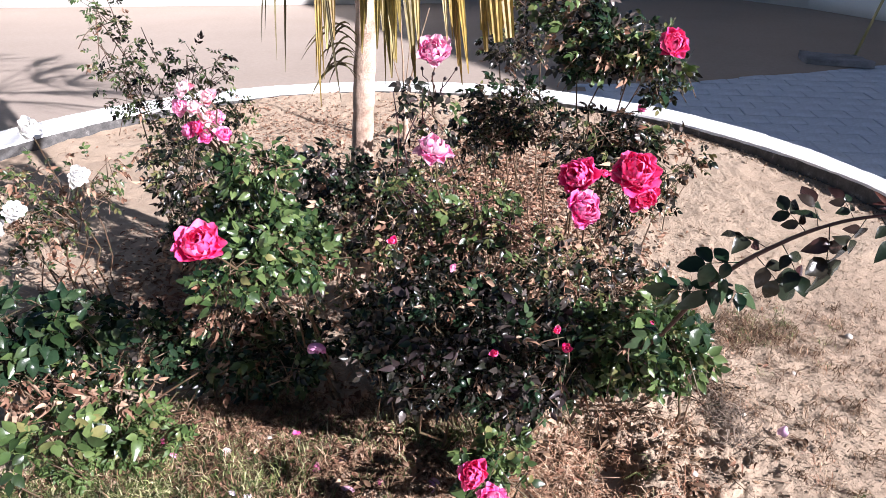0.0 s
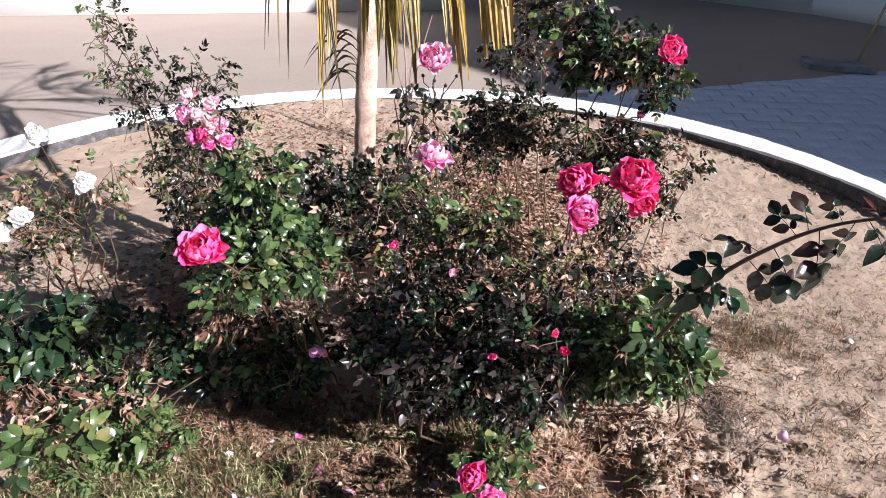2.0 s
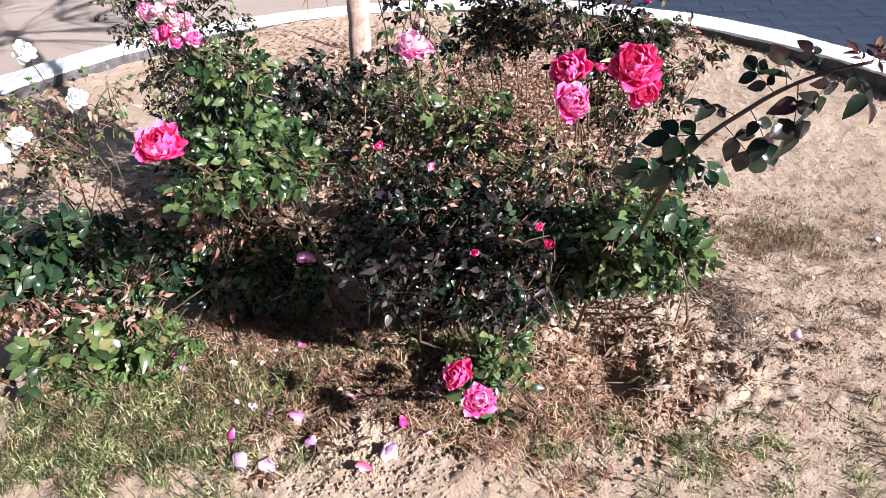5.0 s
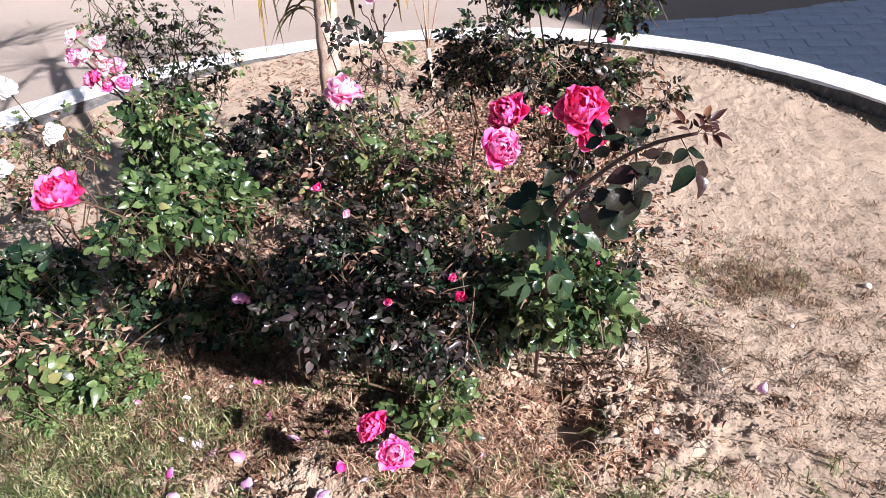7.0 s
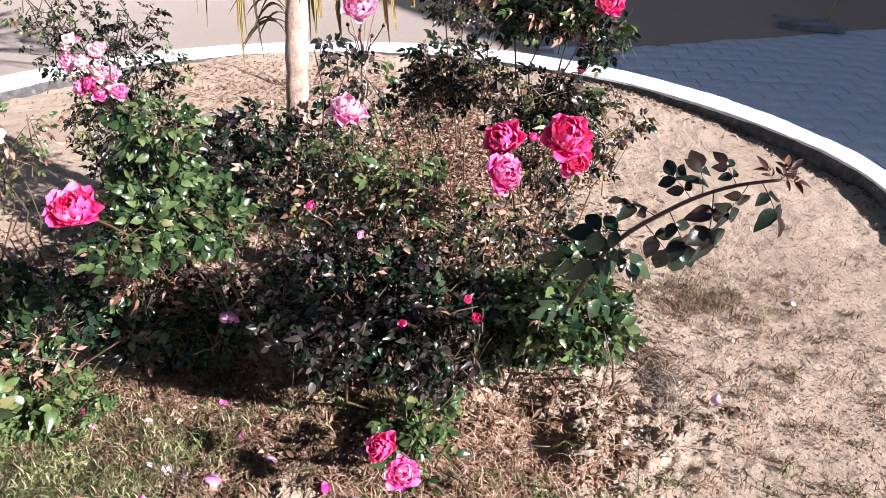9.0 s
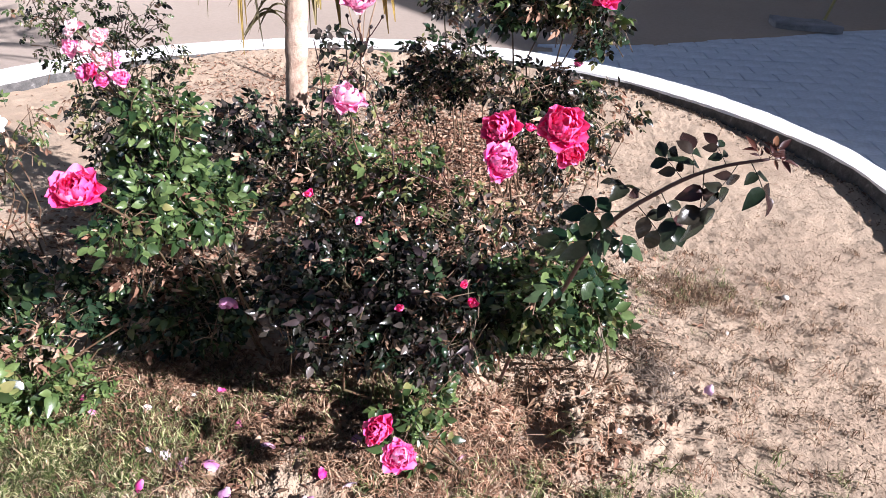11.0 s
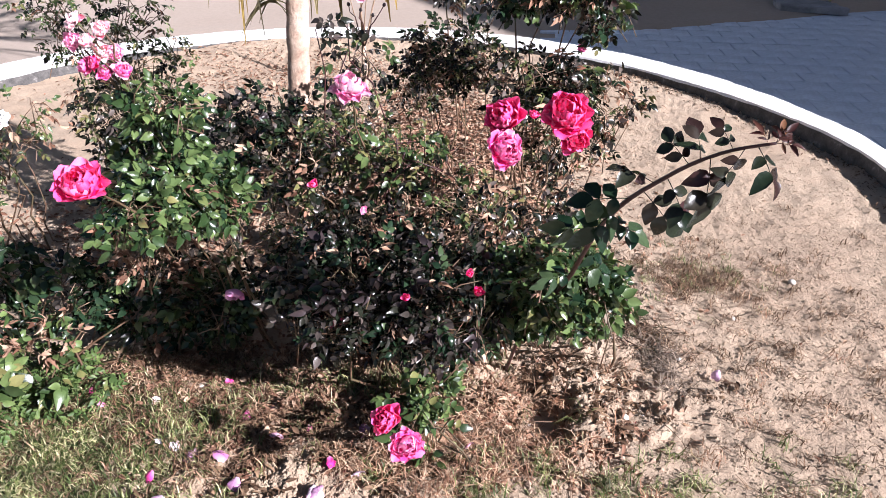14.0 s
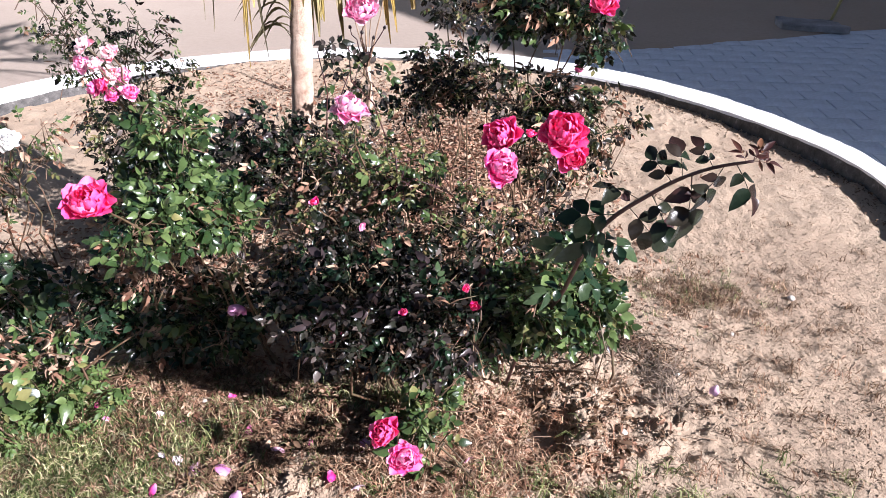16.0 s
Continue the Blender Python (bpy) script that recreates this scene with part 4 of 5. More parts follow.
def sapling():
    """A bare forked sapling near the far kerb."""
    thing = empty("bare_sapling", (-0.20, 4.10, bed_height(-0.20, 4.10)), "bare pale forked sapling without leaves", "sapling")
    r = random.Random(9)
    v, f = [], []
    tube(v, f, bend((0, 0, -0.03), (0.0, 0, 0.24), 0.1, 6, 0.004, r), 0.019, 0.013, 8)
    child("trunk", mesh_of("trunk", v, f, BARK), thing)
    for b, rad in (((-0.01, 0.0, 0.85), 0.010), ((0.15, 0.02, 0.75), 0.009), ((0.05, -0.06, 0.62), 0.006), ((-0.12, 0.05, 0.70), 0.006)):
        v, f = [], []
        tube(v, f, bend((0, 0, 0.22), b, 0.0, 7, 0.003, r), rad * 0.7, 0.002, 6)
        child("branch", mesh_of("branch", v, f, TWIG), thing)


sapling()

right_low = bush("rose bush with fresh green leaves near the ground", (0.50, 1.75, 0),
                 [((0.51, 1.40, 0.43), (0.11, 0.08, 0.07)), ((0.59, 1.29, 0.52), (0.08, 0.07, 0.09)), ((0.52, 1.47, 0.36), (0.12, 0.07, 0.06)), ((0.43, 1.50, 0.34), (0.12, 0.07, 0.07)), ((0.65, 1.32, 0.48), (0.06, 0.06, 0.06)), ((0.33, 1.42, 0.13), (0.04, 0.05, 0.06)), ((0.44, 1.76, 0.16), (0.16, 0.08, 0.10))],
                 [(S_GLOSSY, 1.5), (S_GREEN, 8), (S_SHADE, 1.5), (S_DRY, 0.4)], 300, 1300, 9, 21, size=(0.45, 0.8), spread=1.8)


def long_branch():
    """The long bronze-leaved shoot that leans out over the sand."""
    thing = empty("rose_branch", (0.52, 1.68, 0), "long arching rose shoot with bronze leaves", "rose bush", "rose bushes")
    o = Vector(thing.location)
    r = random.Random(5)
    pts = [Vector(p) - o for p in BRANCH]
    fine = []
    for i in range(len(pts) - 1):
        p0, p1, p2, p3 = pts[max(i - 1, 0)], pts[i], pts[i + 1], pts[min(i + 2, len(pts) - 1)]
        for k in range(5):
            u = k / 5
            fine.append(0.5 * (2 * p1 + (p2 - p0) * u + (2 * p0 - 5 * p1 + 4 * p2 - p3) * u * u + (3 * p1 - p0 - 3 * p2 + p3) * u ** 3))
    fine.append(pts[-1])
    v, f = [], []
    tube(v, f, fine, 0.0050, 0.0016, 7)
    child("cane", mesh_of("cane", v, f, RED_CANE), thing)
    right, up, near = Vector((1, 0, 0)), Vector((0, 0.45, 0.9)), Vector((0, -0.9, 0.45))
    last = len(fine) - 1
    # along the shoot (0 to 1), then the way each leaf points: right, up, towards the viewer; and its size
    for u, a, b, c, s in ((1.0, 0.7, 0.6, 0.1, 0.6), (1.0, 0.2, 0.95, 0.1, 0.55), (0.99, 1.0, 0.1, 0.2, 0.6), (0.97, -0.2, 0.9, 0.2, 0.5), (0.95, 0.5, -0.85, 0.0, 0.72), (0.91, -0.35, -0.9, 0.1, 0.7),
                          (0.88, -0.2, 0.9, 0.0, 0.5), (0.80, 0.15, -1.0, 0.1, 0.95), (0.77, 0.3, 0.9, -0.1, 0.7), (0.72, -0.4, 0.8, 0.0, 0.65), (0.68, 0.5, -0.8, 0.1, 0.85), (0.64, -0.85, 0.4, 0.0, 0.75),
                          (0.61, 0.75, -0.65, 0.1, 0.95), (0.58, -1.0, 0.15, 0.1, 0.9), (0.55, -0.6, -0.7, 0.2, 0.85), (0.50, 0.8, -0.3, 0.2, 0.8), (0.46, -0.9, 0.1, 0.2, 0.9), (0.42, 0.6, -0.6, 0.3, 0.85), (0.36, -0.7, -0.1, 0.3, 0.85), (0.30, 0.6, -0.3, 0.3, 0.8)):
        at = fine[round(u * last)]
        ax = right * a + up * b + near * c + Vector((r.uniform(-1, 1), r.uniform(-1, 1), r.uniform(-1, 1))) * 0.2
        nm = near * 0.9 + Vector((0.1, 0.1, 0.6)) + Vector((r.uniform(-1, 1), r.uniform(-1, 1), r.uniform(-0.5, 0.5))) * 0.6
        st = S_RED if u > 0.96 else (S_BRONZE if u > 0.6 else S_SHOOT)
        child("leaf", r.choice(st[0]), thing, aim(at, ax, nm, s * (0.72 if u > 0.96 else 0.80)))


BRANCH = ((0.52, 1.68, -0.02), (0.545, 1.47, 0.30), (0.57, 1.2, 0.58), (0.584, 1.02, 0.80), (0.634, 0.965, 0.886), (0.675, 0.925, 0.933), (0.715, 0.893, 0.958))
long_branch()

weed = bush("bright green low weed with small leaves", (-0.60, 1.50, 0), [((-0.64, 1.52, 0.06), (0.11, 0.06, 0.04)), ((-0.54, 1.45, 0.05), (0.10, 0.06, 0.035)), ((-0.76, 1.60, 0.08), (0.07, 0.05, 0.04)), ((-0.72, 1.40, 0.05), (0.10, 0.06, 0.03))],
            [(S_WEED, 6), (S_GREEN, 1)], 170, 0, 4, 51, SEPAL, size=(0.6, 1.0), group="")
grey_leaves = bush("withered grey rose twig with drooping dead leaves", (0.70, 1.68, 0), [((0.74, 1.57, 0.28), (0.05, 0.04, 0.04)), ((0.69, 1.60, 0.24), (0.05, 0.04, 0.04))],
                   [(S_GREY, 4), (S_MAUVE, 2)], 26, 0, 3, 52, size=(0.7, 1.1))
bloom(grey_leaves, (0.672, 1.60, 0.375), (0.2, -0.5, 0.5), 0.038, CRIMSON, 53, 0.9, 10, "small wilted red rose bloom", (0.70, 1.66, 0.2))
front_pair = bush("small low rose plant with two crimson blooms", (0.30, 1.32, 0),
                  [((0.30, 1.30, 0.18), (0.05, 0.05, 0.06)), ((0.31, 1.34, 0.10), (0.06, 0.05, 0.05))], [(S_GREEN, 1)], 24, 0, 3, 22)
bloom(front_pair, (0.262, 1.124, 0.33), (-0.25, -0.5, 0.8), 0.07, CRIMSON, 10, 0.8, 26, "crimson rose bloom still half closed", (0.3, 1.3, 0.1))
bloom(front_pair, (0.305, 1.118, 0.271), (0.25, -0.7, 0.55), 0.075, MAGENTA, 11, 1.05, 28, "magenta rose bloom with frilled edges", (0.3, 1.3, 0.1))


# ---- ground cover ----
def scatter(name, label, category, count, region, make, material, seed):
    """One mesh of many small loose pieces. region: a function that draws x, y."""
    r = random.Random(seed)
    verts, faces = [], []
    for _ in range(count):
        x, y = region(r)
        if not in_bed(x, y, 0.0):
            continue
        make(r, verts, faces, Vector((x, y, bed_height(x, y))))
    return tagged(new(name, mesh_of(name, verts, faces, material, name != "soil_clods")), label, category, kind="stuff")


def blade(h0, h1, w, flop):
    def make(r, v, f, p):
        a, h = r.uniform(0, 6.28), r.uniform(h0, h1)
        d = Vector((math.cos(a), math.sin(a), 0))
        s = d.cross(Vector((0, 0, 1))) * w * r.uniform(0.6, 1.2)
        fl = r.uniform(*flop)
        b = len(v)
        m, t = p + d * h * fl * 0.4 + Vector((0, 0, h * (1 - 0.35 * fl))) * 0.6, p + d * h * fl + Vector((0, 0, max(h * (1 - fl), 0.004)))
        v += [p - s, p + s, m - s * 0.8, m + s * 0.8, t]
        f += [(b, b + 1, b + 3, b + 2), (b + 2, b + 3, b + 4)]
    return make


def straw(l0, l1, w, curl=2.2, lift=0.022):
    def make(r, v, f, p):
        a, ln = r.uniform(0, 6.28), r.uniform(l0, l1)
        turn, rise = r.uniform(-curl, curl), r.uniform(0.004, lift)
        q, b = Vector(p), len(v)
        for k in range(5):
            u = k / 4
            d = Vector((math.cos(a + turn * u), math.sin(a + turn * u), 0))
            s = d.cross(Vector((0, 0, 1))) * w * (1 - 0.7 * u)
            c = q + Vector((0, 0, 0.003 + rise * 4 * u * (1 - u) + rise * r.uniform(0, 0.4)))
            v += [c - s, c + s]
            q += d * ln / 4
            if k:
                f.append((b + 2 * k - 2, b + 2 * k - 1, b + 2 * k + 1, b + 2 * k))
    return make


def crumb(s0, s1, flat=0.6):
    def make(r, v, f, p):
        s = s0 + (s1 - s0) * r.random() ** 3
        b = len(v)
        q = [Vector((1, 0, 0)), Vector((0, 1, 0)), Vector((-1, 0, 0)), Vector((0, -1, 0)), Vector((0, 0, flat)), Vector((0, 0, -flat))]
        a = r.uniform(0, 6.28)
        rot = Matrix.Rotation(a, 3, "Z")
        for c in q:
            v.append(p + rot @ (c * s * r.uniform(0.6, 1.2)) + Vector((0, 0, s * 0.3)))
        for i in range(4):
            j = (i + 1) % 4
            f += [(b + i, b + j, b + 4), (b + j, b + i, b + 5)]
    return make


def dead_leaf(l0, l1):
    def make(r, v, f, p):
        a = r.uniform(0, 6.28)
        leaflet(v, f, p + Vector((0, 0, r.uniform(0.003, 0.012))), Vector((math.cos(a), math.sin(a), r.uniform(-0.1, 0.5))), Vector((r.uniform(-0.8, 0.8), r.uniform(-0.8, 0.8), 1)), r.uniform(l0, l1), r.uniform(l0, l1) * 0.4, r.uniform(0.2, 1.2), r.uniform(0.0, 1.0), 4)
    return make


def stick(l0, l1):
    def make(r, v, f, p):
        a, ln = r.uniform(0, 6.28), r.uniform(l0, l1)
        d = Vector((math.cos(a), math.sin(a), r.uniform(-0.05, 0.25)))
        q = p + Vector((0, 0, 0.003))
        tube(v, f, [q, q + d * ln * 0.5 + Vector((r.uniform(-1, 1), r.uniform(-1, 1), 0)) * ln * 0.08, q + d * ln], 0.0014, 0.0008, 3)
    return make


def rect(x0, x1, y0, y1):
    return lambda r: (r.uniform(x0, x1), r.uniform(y0, y1))


def blot(x, y, sx, sy):
    return lambda r: (r.gauss(x, sx), r.gauss(y, sy))


def streaks(x, y, sx, sy, count, seed):
    """Spots strewn in short slanting streaks."""
    q = random.Random(seed)
    hubs = [(q.gauss(x, sx), q.gauss(y, sy), q.gauss(-0.35, 0.35), q.uniform(0.015, 0.06)) for _ in range(count)]

    def draw(r):
        h = r.choice(hubs)
        u, w = r.gauss(0, h[3]), r.gauss(0, 0.006)
        return h[0] + u * math.cos(h[2]) - w * math.sin(h[2]), h[1] + u * math.sin(h[2]) + w * math.cos(h[2])
    return draw


def tufts(x, y, sx, sy, count, seed):
    q = random.Random(seed)
    hubs = [(q.gauss(x, sx), q.gauss(y, sy)) for _ in range(count)]

    def draw(r):
        h = r.choice(hubs)
        return r.gauss(h[0], 0.014), r.gauss(h[1], 0.014)
    return draw


def inside(r):
    a, d = r.uniform(0, 6.28), (R_IN - 0.04) * math.sqrt(r.random())
    return CX + d * math.cos(a), CY + d * math.sin(a) * (1.2 if math.sin(a) < 0 else 1)


scatter("grass", "short green and yellowing grass", "grass", 8200, tufts(-0.62, 1.32, 0.17, 0.13, 260, 1), blade(0.02, 0.065, 0.0014, (0.5, 1.2)), GRASS, 1)
scatter("grass", "grass thinning out towards the bare soil", "grass", 1300, tufts(-0.32, 1.28, 0.12, 0.10, 60, 91), blade(0.02, 0.06, 0.0013, (0.5, 1.15)), GRASS, 91)
scatter("grass", "thin green grass in the shade of the roses", "grass", 1500, tufts(0.05, 1.58, 0.22, 0.08, 80, 2), blade(0.02, 0.07, 0.0013, (0.4, 1.1)), GRASS, 2)
scatter("grass", "dark green grass in low shaded tufts", "grass", 1100, tufts(-0.27, 1.40, 0.12, 0.06, 40, 99), blade(0.03, 0.075, 0.0014, (0.3, 1.0)), GRASS, 99)
scatter("dry_grass", "matted reddish straw on dug soil", "dry grass", 3000, tufts(0.42, 1.40, 0.20, 0.11, 85, 61), straw(0.02, 0.075, 0.0012, lift=0.022), STRAW, 3)
scatter("dry_grass", "straw mixed into the grass", "dry grass", 1100, tufts(-0.30, 1.46, 0.26, 0.13, 60, 62), straw(0.025, 0.08, 0.0013, lift=0.022), STRAW, 33)
scatter("dry_grass", "straw on a small mound of soil", "dry grass", 600, tufts(-0.40, 1.55, 0.10, 0.05, 40, 92), straw(0.025, 0.07, 0.0013, lift=0.02), STRAW, 92)
scatter("dry_grass", "weathered brown straw among the grass", "dry grass", 1900, tufts(-0.12, 1.46, 0.30, 0.13, 70, 63), straw(0.02, 0.07, 0.0013, lift=0.024), DARK_STRAW, 35)
scatter("grass", "short greenish tufts in the straw", "grass", 1300, tufts(0.70, 1.26, 0.34, 0.06, 80, 64), blade(0.02, 0.06, 0.0013, (0.4, 1.1)), GRASS, 34)
scatter("dry_grass", "thin dry grass tufts on the sand", "dry grass", 600, tufts(1.10, 1.75, 0.34, 0.28, 50, 65), straw(0.012, 0.05, 0.0010), STRAW, 4)
scatter("dry_grass", "patch of fine grey dead grass on the sand", "dry grass", 1300, tufts(1.14, 2.14, 0.11, 0.12, 80, 93), straw(0.012, 0.04, 0.0011, 1.0, 0.016), DARK_STRAW, 93)
scatter("grass", "greyish green grass sprouting from the sand", "grass", 420, tufts(1.16, 2.16, 0.11, 0.10, 40, 94), blade(0.015, 0.045, 0.0011, (0.4, 1.1)), GRASS, 94)
scatter("dry_grass", "small dark withered tufts dotted over the sand", "dry grass", 900, tufts(1.35, 1.75, 0.30, 0.40, 60, 95), straw(0.010, 0.035, 0.0013, 0.8, 0.016), DARK_STRAW, 95)
scatter("dry_grass", "weathered thin stalks lying in streaks on the sand", "dry grass", 1300, streaks(1.25, 1.80, 0.34, 0.32, 90, 68), straw(0.012, 0.05, 0.0011, 0.6, 0.014), DARK_STRAW, 36)
scatter("dry_grass", "grey dead tuft of stalks on a hump of soil", "dry grass", 200, tufts(0.94, 1.66, 0.03, 0.06, 24, 96), straw(0.03, 0.07, 0.0013, lift=0.025), GREY, 96)
scatter("dry_leaves", "curled withered leaves on the dug soil", "leaf litter", 800, tufts(0.54, 1.46, 0.16, 0.10, 110, 69), dead_leaf(0.010, 0.028), DRY, 5)
scatter("dry_leaves", "dark brown leaves on the dug soil", "leaf litter", 900, tufts(0.55, 1.50, 0.18, 0.10, 110, 98), dead_leaf(0.010, 0.030), DARK_STRAW, 98)
scatter("dry_leaves", "reddish brown leaf litter between the grass", "leaf litter", 3400, tufts(-0.12, 1.54, 0.24, 0.10, 120, 70), dead_leaf(0.012, 0.036), DRY, 55)
scatter("dry_leaves", "dark rotting leaves between the grass", "leaf litter", 1800, tufts(-0.15, 1.42, 0.26, 0.11, 90, 97), dead_leaf(0.014, 0.036), DARK_STRAW, 97)
scatter("dry_leaves", "withered leaves under the bushes", "leaf litter", 4200, blot(-0.25, 2.25, 0.55, 0.5), dead_leaf(0.008, 0.024), DRY, 6)
scatter("dry_leaves", "thick pale litter behind the roses", "leaf litter", 4600, blot(0.30, 2.35, 0.30, 0.30), dead_leaf(0.012, 0.038), DRY, 56)
scatter("dry_leaves", "thick tan litter between roses and kerb", "leaf litter", 6500, blot(0.32, 3.25, 0.28, 0.42), dead_leaf(0.014, 0.042), DRY, 57)
scatter("dry_leaves", "dark broken litter between roses and kerb", "leaf litter", 1800, blot(0.36, 3.2, 0.28, 0.42), dead_leaf(0.012, 0.036), DARK_STRAW, 58)
scatter("dry_leaves", "withered leaves blown against the kerb", "leaf litter", 3200, blot(-0.5, 4.35, 0.7, 0.35), dead_leaf(0.012, 0.035), DRY, 66)
scatter("twig_litter", "dry broken twigs on the soil", "twigs", 480, inside, stick(0.015, 0.06), TWIG, 7)
scatter("twig_litter", "dry broken twigs under the roses", "twigs", 420, blot(0.35, 1.55, 0.3, 0.16), stick(0.02, 0.10), TWIG, 8)
scatter("twig_litter", "clump of dark dead twigs", "twigs", 260, blot(0.89, 1.80, 0.05, 0.04), stick(0.03, 0.08), CANE, 81)
scatter("soil_clods", "small crumbs of dry soil", "soil clods", 26000, rect(0.6, 2.1, 1.15, 3.6), crumb(0.001, 0.0048, 0.8), SAND, 9)
scatter("soil_clods", "crumbly dug soil", "soil clods", 4200, blot(0.95, 1.6, 0.40, 0.26), crumb(0.001, 0.005, 0.8), SAND, 10)
scatter("dry_leaves", "pale withered leaves on the sand", "leaf litter", 1900, blot(-0.8, 2.35, 0.28, 0.25), dead_leaf(0.012, 0.036), DRY, 67)
scatter("soil_clods", "pinkish crumbs of bare soil between the grass", "soil clods", 6000, blot(-0.02, 1.24, 0.14, 0.08), crumb(0.001, 0.008, 0.7), SAND, 11)
scatter("soil_clods", "lumps of soil on the small mound", "soil clods", 1500, blot(-0.42, 1.54, 0.11, 0.07), crumb(0.002, 0.012, 0.8), CLOD, 13)
scatter("soil_clods", "lumps of dug reddish soil", "soil clods", 1900, blot(0.54, 1.48, 0.15, 0.13), crumb(0.002, 0.011, 0.8), CLOD, 14)
scatter("soil_clods", "pale lumps of freshly dug soil", "soil clods", 500, blot(0.60, 1.62, 0.16, 0.07), crumb(0.002, 0.010, 0.7), SAND, 12)


def along_kerb(r):
    a = r.uniform(-1.2, 1.0)
    d = kerb_in(a) - abs(r.gauss(0, 0.06))
    return CX + d * math.cos(a), CY + d * math.sin(a) * (1.2 if math.sin(a) < 0 else 1)


scatter("dry_leaves", "dark crumbled litter along the inside of the kerb", "leaf litter", 1600, along_kerb, dead_leaf(0.006, 0.02), DARK_STRAW, 82)
scatter("soil_clods", "lumps of soil along the inside of the kerb", "soil clods", 1500, along_kerb, crumb(0.002, 0.012, 0.8), SAND, 83)
# Dark stalks added to give the lit grass its shaded gaps.
scatter("dry_grass", "dark brown stalks put in for shaded gaps in the green grass", "dry grass", 1500, tufts(-0.45, 1.36, 0.18, 0.12, 130, 84), straw(0.02, 0.06, 0.0014), DARK_STRAW, 84)
scatter("dry_leaves", "brown leaves caught in the grass", "leaf litter", 900, tufts(-0.45, 1.40, 0.2, 0.12, 60, 85), dead_leaf(0.010, 0.028), DRY, 85)

PETAL_SPOTS = ((-0.228, 1.296, LILAC, 0.040), (-0.245, 1.325, LILAC, 0.026), (-0.146, 1.314, LILAC, 0.034), (-0.282, 1.224, MAGENTA, 0.026), (-0.238, 1.15, LILAC, 0.036), (-0.155, 1.167, LILAC, 0.034),
               (-0.125, 1.425, PINK, 0.028), (0.121, 1.277, MAGENTA, 0.024), (0.169, 1.265, LILAC, 0.030), (0.082, 1.22, LILAC, 0.036), (0.10, 1.19, LILAC, 0.034), (0.052, 1.174, BLUSH, 0.036), (-0.29, 1.563, PINK, 0.024),
               (-0.193, 1.55, MAGENTA, 0.022), (-0.347, 1.46, BLUSH, 0.022), (-0.292, 1.464, PINK, 0.024), (-0.539, 1.482, MAGENTA, 0.020), (-0.48, 1.451, PINK, 0.022), (1.055, 1.615, LILAC, 0.026))
PEBBLES = ((0.808, 1.604, 0.010), (0.807, 1.489, 0.009), (0.854, 1.51, 0.008), (-0.267, 1.54, 0.012), (1.46, 2.12, 0.012), (0.98, 1.68, 0.007), (1.2, 1.9, 0.008))
# ---- loose things on the bed ----
def loose_petal(x, y, material, size, seed, label):
    r = random.Random(seed)
    me = PETALS[material.name][2][seed % 3]
    ob = new("fallen_petal", me)
    ob.matrix_basis = pose(x, y, bed_height(x, y) + 0.012, r.uniform(55, 115), r.uniform(-30, 30), r.uniform(0, 360)) @ Matrix.Scale(size, 4)
    tagged(ob, label, "petal", "fallen petals")


for k, (x, y, mt, s) in enumerate(PETAL_SPOTS):
    loose_petal(x, y, mt, s, k, "fallen %s rose petal on the soil" % ("lilac" if mt is LILAC else "pink"))

spots = random.Random(77)
for k in range(8):
    mt = spots.choice((LILAC, PINK, BLUSH))
    loose_petal(spots.gauss(0.02, 0.16), spots.gauss(1.34, 0.06), mt, spots.uniform(0.018, 0.034), 40 + k, "fallen %s rose petal on the soil" % ("lilac" if mt is LILAC else "pink"))


def fallen_twig():
    """A pale forked twig lying over the low leaves."""
    thing = empty("fallen_twig", (-0.76, 1.58, bed_height(-0.76, 1.58)), "pale dry forked twig lying over low leaves", "twig")
    r = random.Random(8)
    for a, b, rad in (((0, 0, 0.005), (0.19, 0.02, 0.085), 0.0030), ((0.08, 0.01, 0.05), (0.17, -0.08, 0.02), 0.0020), ((0.13, 0.015, 0.066), (0.16, 0.08, 0.10), 0.0018)):
        v, f = [], []
        tube(v, f, bend(a, b, 0.1, 6, 0.004, r), rad, rad * 0.5, 6)
        child("branch", mesh_of("branch", v, f, TWIG), thing)


fallen_twig()


def pebble(x, y, s, seed):
    bm = bmesh.new()
    bmesh.ops.create_icosphere(bm, subdivisions=2, radius=s)
    for v in bm.verts:
        v.co *= 1 + 0.25 * noise.noise(v.co * (1.2 / s) + Vector((seed * 3.1, 0, 0)))
        v.co.z *= 0.7
    ob = part("pebble", bm, STONE, None)
    ob.location = (x, y, bed_height(x, y) + s * 0.35)
    tagged(ob, "small pale pebble on the sandy soil", "pebble", "pebbles")


for k, (x, y, s) in enumerate(PEBBLES):
    pebble(x, y, s, k)

# ---- yard ----
def sand_edge(x):
    return 5.85 + max(0.0, 0.40 * (x - 1.75)) + 0.03 * noise.noise((x * 2.5, 0, 4)) + 0.012 * noise.noise((x * 11, 0, 8))


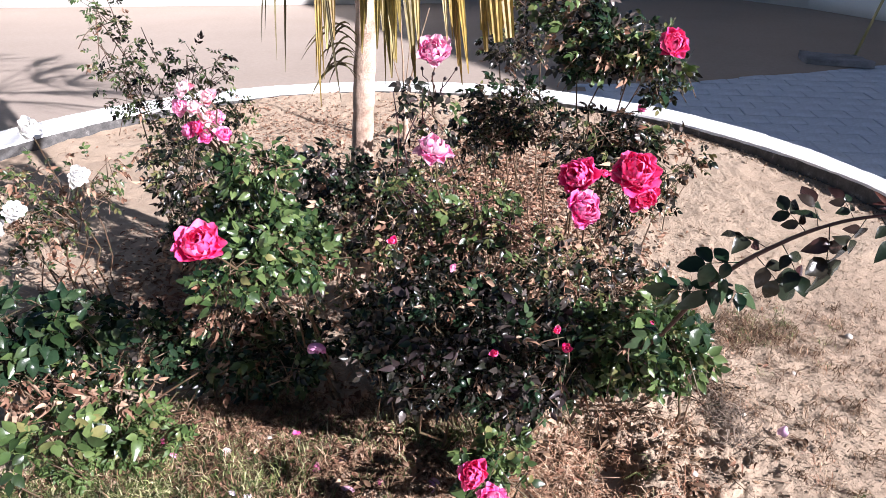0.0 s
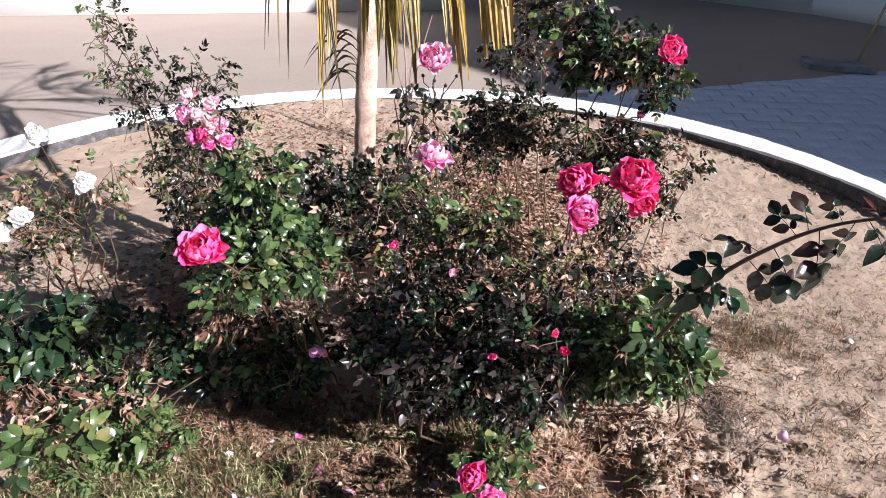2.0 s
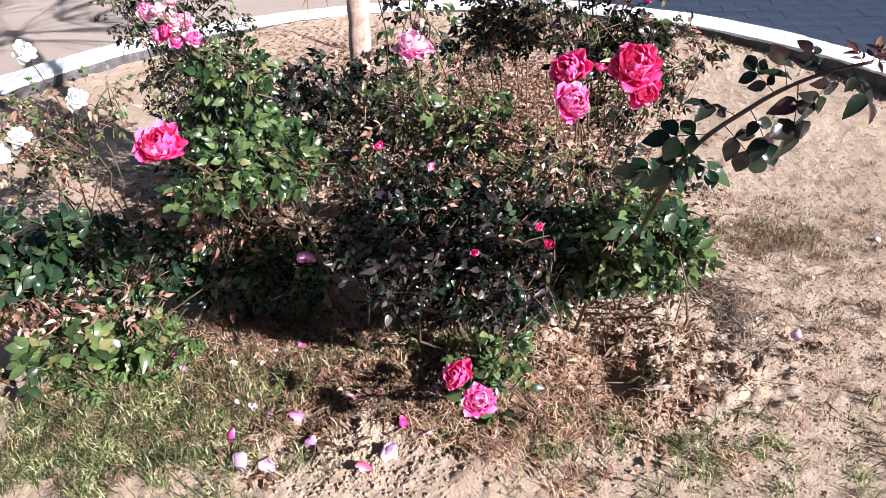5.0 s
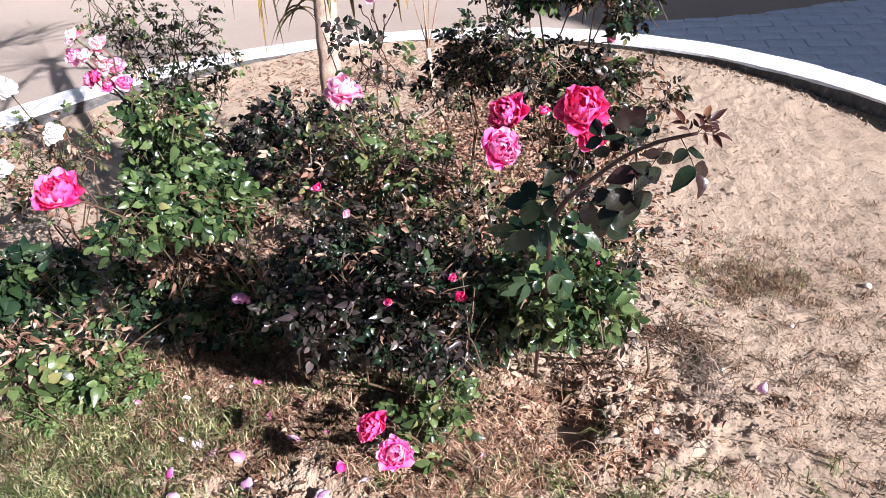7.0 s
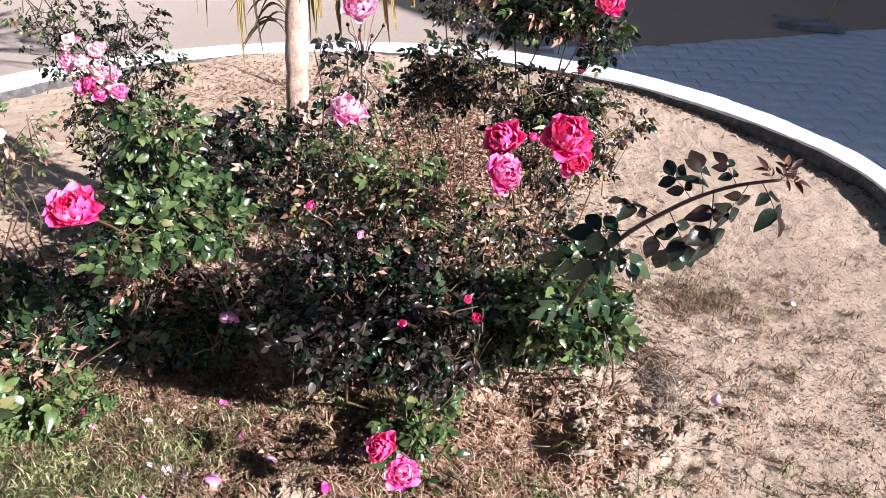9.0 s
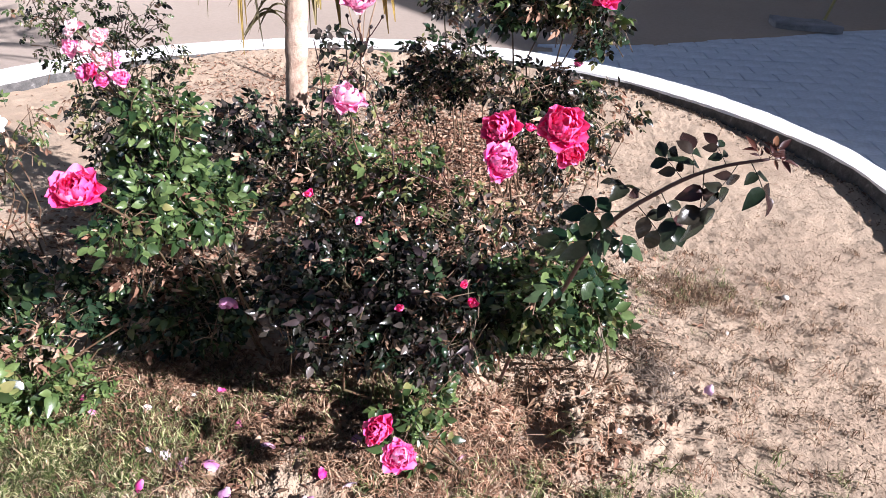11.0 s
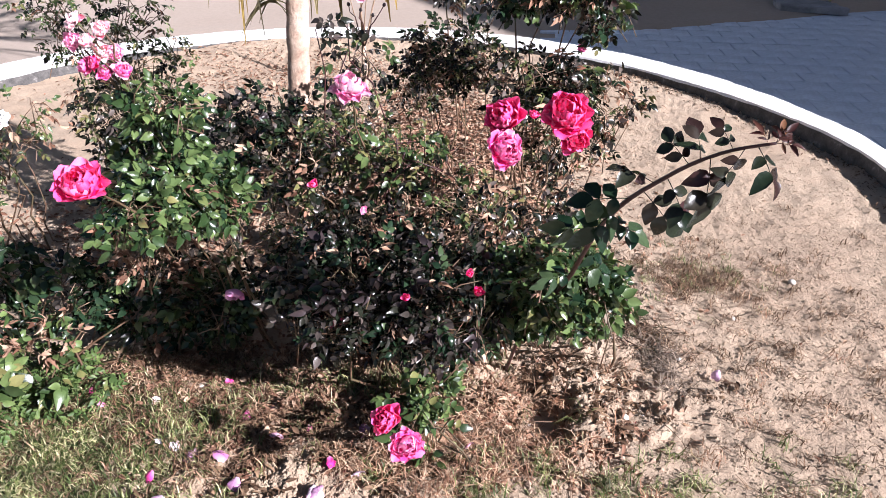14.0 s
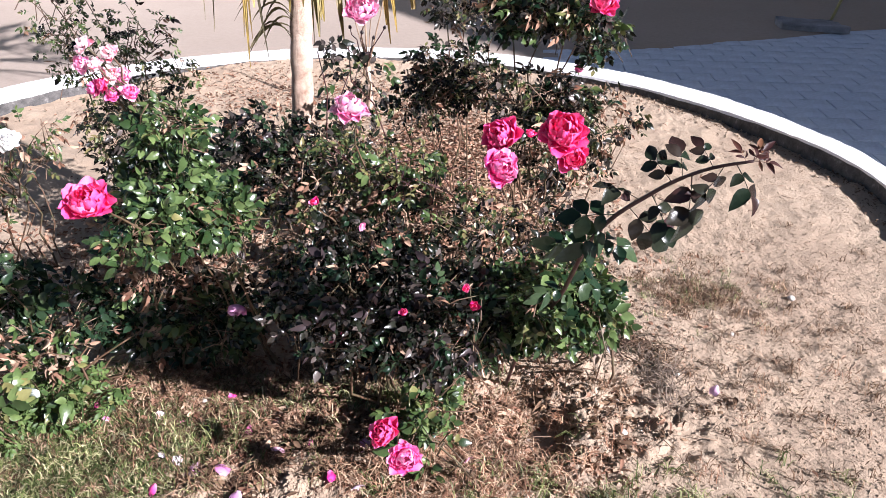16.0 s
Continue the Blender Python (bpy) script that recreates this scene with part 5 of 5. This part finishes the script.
def sand_drift():
    """Packed sand that laps over the far edge of the paving."""
    verts, faces = [], []
    n, rows = 160, ((-0.03, -0.02), (0.0, 0.012), (0.05, 0.024), (0.25, 0.028), (2.0, 0.02), (5.5, -0.02))
    for i in range(n + 1):
        x = 0.95 + 5.4 * i / n
        for k, (o, z) in enumerate(rows):
            verts.append((x, sand_edge(x) + o + 0.01 * noise.noise((x * 18, k * 0.4, 2)) * (k < 3), YARD_Z + z))
        if i:
            m = len(rows)
            faces += [((i - 1) * m + k, i * m + k, i * m + k + 1, (i - 1) * m + k + 1) for k in range(m - 1)]
    tagged(new("ground_drift", mesh_of("ground_drift", verts, faces, YARD)), "packed sand lapping over the edge of the paving", "ground", kind="structure")


sand_drift()
slab = empty("concrete_slab", (3.42, 6.75, YARD_Z + 0.024), "worn grey concrete slab lying in the shade", "slab")
bm = bmesh.new()
bmesh.ops.create_cube(bm, size=1)
bmesh.ops.subdivide_edges(bm, edges=bm.edges[:], cuts=6, use_grid_fill=True)
for v in bm.verts:
    x, y, z = v.co
    v.co = Vector((0.36 * x * 2 * (1 - 0.25 * (y + 0.5) ** 2) * 0.72, 0.36 * y + 0.12 * x * x - 0.16 * x, (z + 0.5) * 0.055 + 0.02 * noise.noise((x * 4, y * 4, z * 4))))
part("block", bm, CONCRETE, slab)
rod = empty("thin_pole", (3.62, 6.80, YARD_Z + 0.06), "thin yellowish pole standing in the slab", "pole")
v, f = [], []
tube(v, f, [Vector((0, 0, 0)), Vector((0.14, 0.03, 0.5)), Vector((0.30, 0.06, 1.1)), Vector((0.47, 0.08, 1.7))], 0.013, 0.011, 8)
child("shaft", mesh_of("shaft", v, f, POLE), rod)
child("foot", mesh_of("foot", *(lambda a, b: (tube(a, b, [Vector((0, 0, -0.02)), Vector((0, 0, 0.03))], 0.03, 0.022, 8), (a, b))[1])([], []), CONCRETE), rod)


def paving():
    """Running-bond pavers to the right of the bed, up to the sand strip in front of the house."""
    base = tagged(new("paving", mesh_of("paving", [(1.0, 2.0, 0), (5.5, 2.0, 0), (5.5, 7.0, 0), (3.9, 6.72, 0), (2.9, 6.2, 0), (1.75, 5.92, 0), (1.2, 5.9, 0), (0.9, 5.2, 0)], [tuple(range(8))], JOINT)),
                  "grey concrete paving with sanded joints beside the flower bed", "paving", kind="structure")
    base.location.z = YARD_Z + 0.004
    w, d, g = 0.235, 0.19, 0.003
    meshes = []
    r = random.Random(41)
    for k in range(6):
        bm = bmesh.new()
        box(bm, -w / 2 + g / 2, w / 2 - g / 2, -d / 2 + g / 2, d / 2 - g / 2, -0.01, 0.008, 0.003)
        for v in bm.verts:
            v.co.z += 0.004 * noise.noise(v.co * 9 + Vector((k, 0, 0)))
            v.co.x += 0.004 * noise.noise(v.co * 14 + Vector((0, k, 0)))
        me = bpy.data.meshes.new("paver")
        bm.to_mesh(me)
        bm.free()
        me.materials.append(PAVER)
        meshes.append(me)
    turn = radians(-4)
    made, rest_v, rest_f = 0, [], []
    spots = []
    for j in range(-12, 16):
        for i in range(-12, 16):
            x0, y0 = (i + 0.5 * (j % 2)) * w, j * d
            x, y = 3.0 + x0 * math.cos(turn) - y0 * math.sin(turn), 4.8 + x0 * math.sin(turn) + y0 * math.cos(turn)
            if math.hypot(x - CX, y - CY) < R_OUT + 0.15 or x > 5.35 or x < 1.0 or y < 2.1:
                continue
            if y > 6.25 + max(0.0, 0.40 * (x - 1.75)):
                continue
            spots.append((x, y))
    spots.sort(key=lambda p: math.hypot(p[0] - 2.0, p[1] - 4.6))
    for k, (x, y) in enumerate(spots):
        m = pose(x, y, 0.004 + r.uniform(-0.003, 0.003), r.uniform(-0.6, 0.6), r.uniform(-0.6, 0.6), -4 + r.uniform(-1, 1))
        me = r.choice(meshes)
        if k < 300:
            child("paver", me, base, m)
        else:
            b = len(rest_v)
            rest_v += [m @ q.co for q in me.vertices]
            rest_f += [tuple(b + i for i in p.vertices) for p in me.polygons]
    if rest_v:
        tagged(child("pavers", mesh_of("pavers", rest_v, rest_f, PAVER, False), base), kind="stuff")


paving()
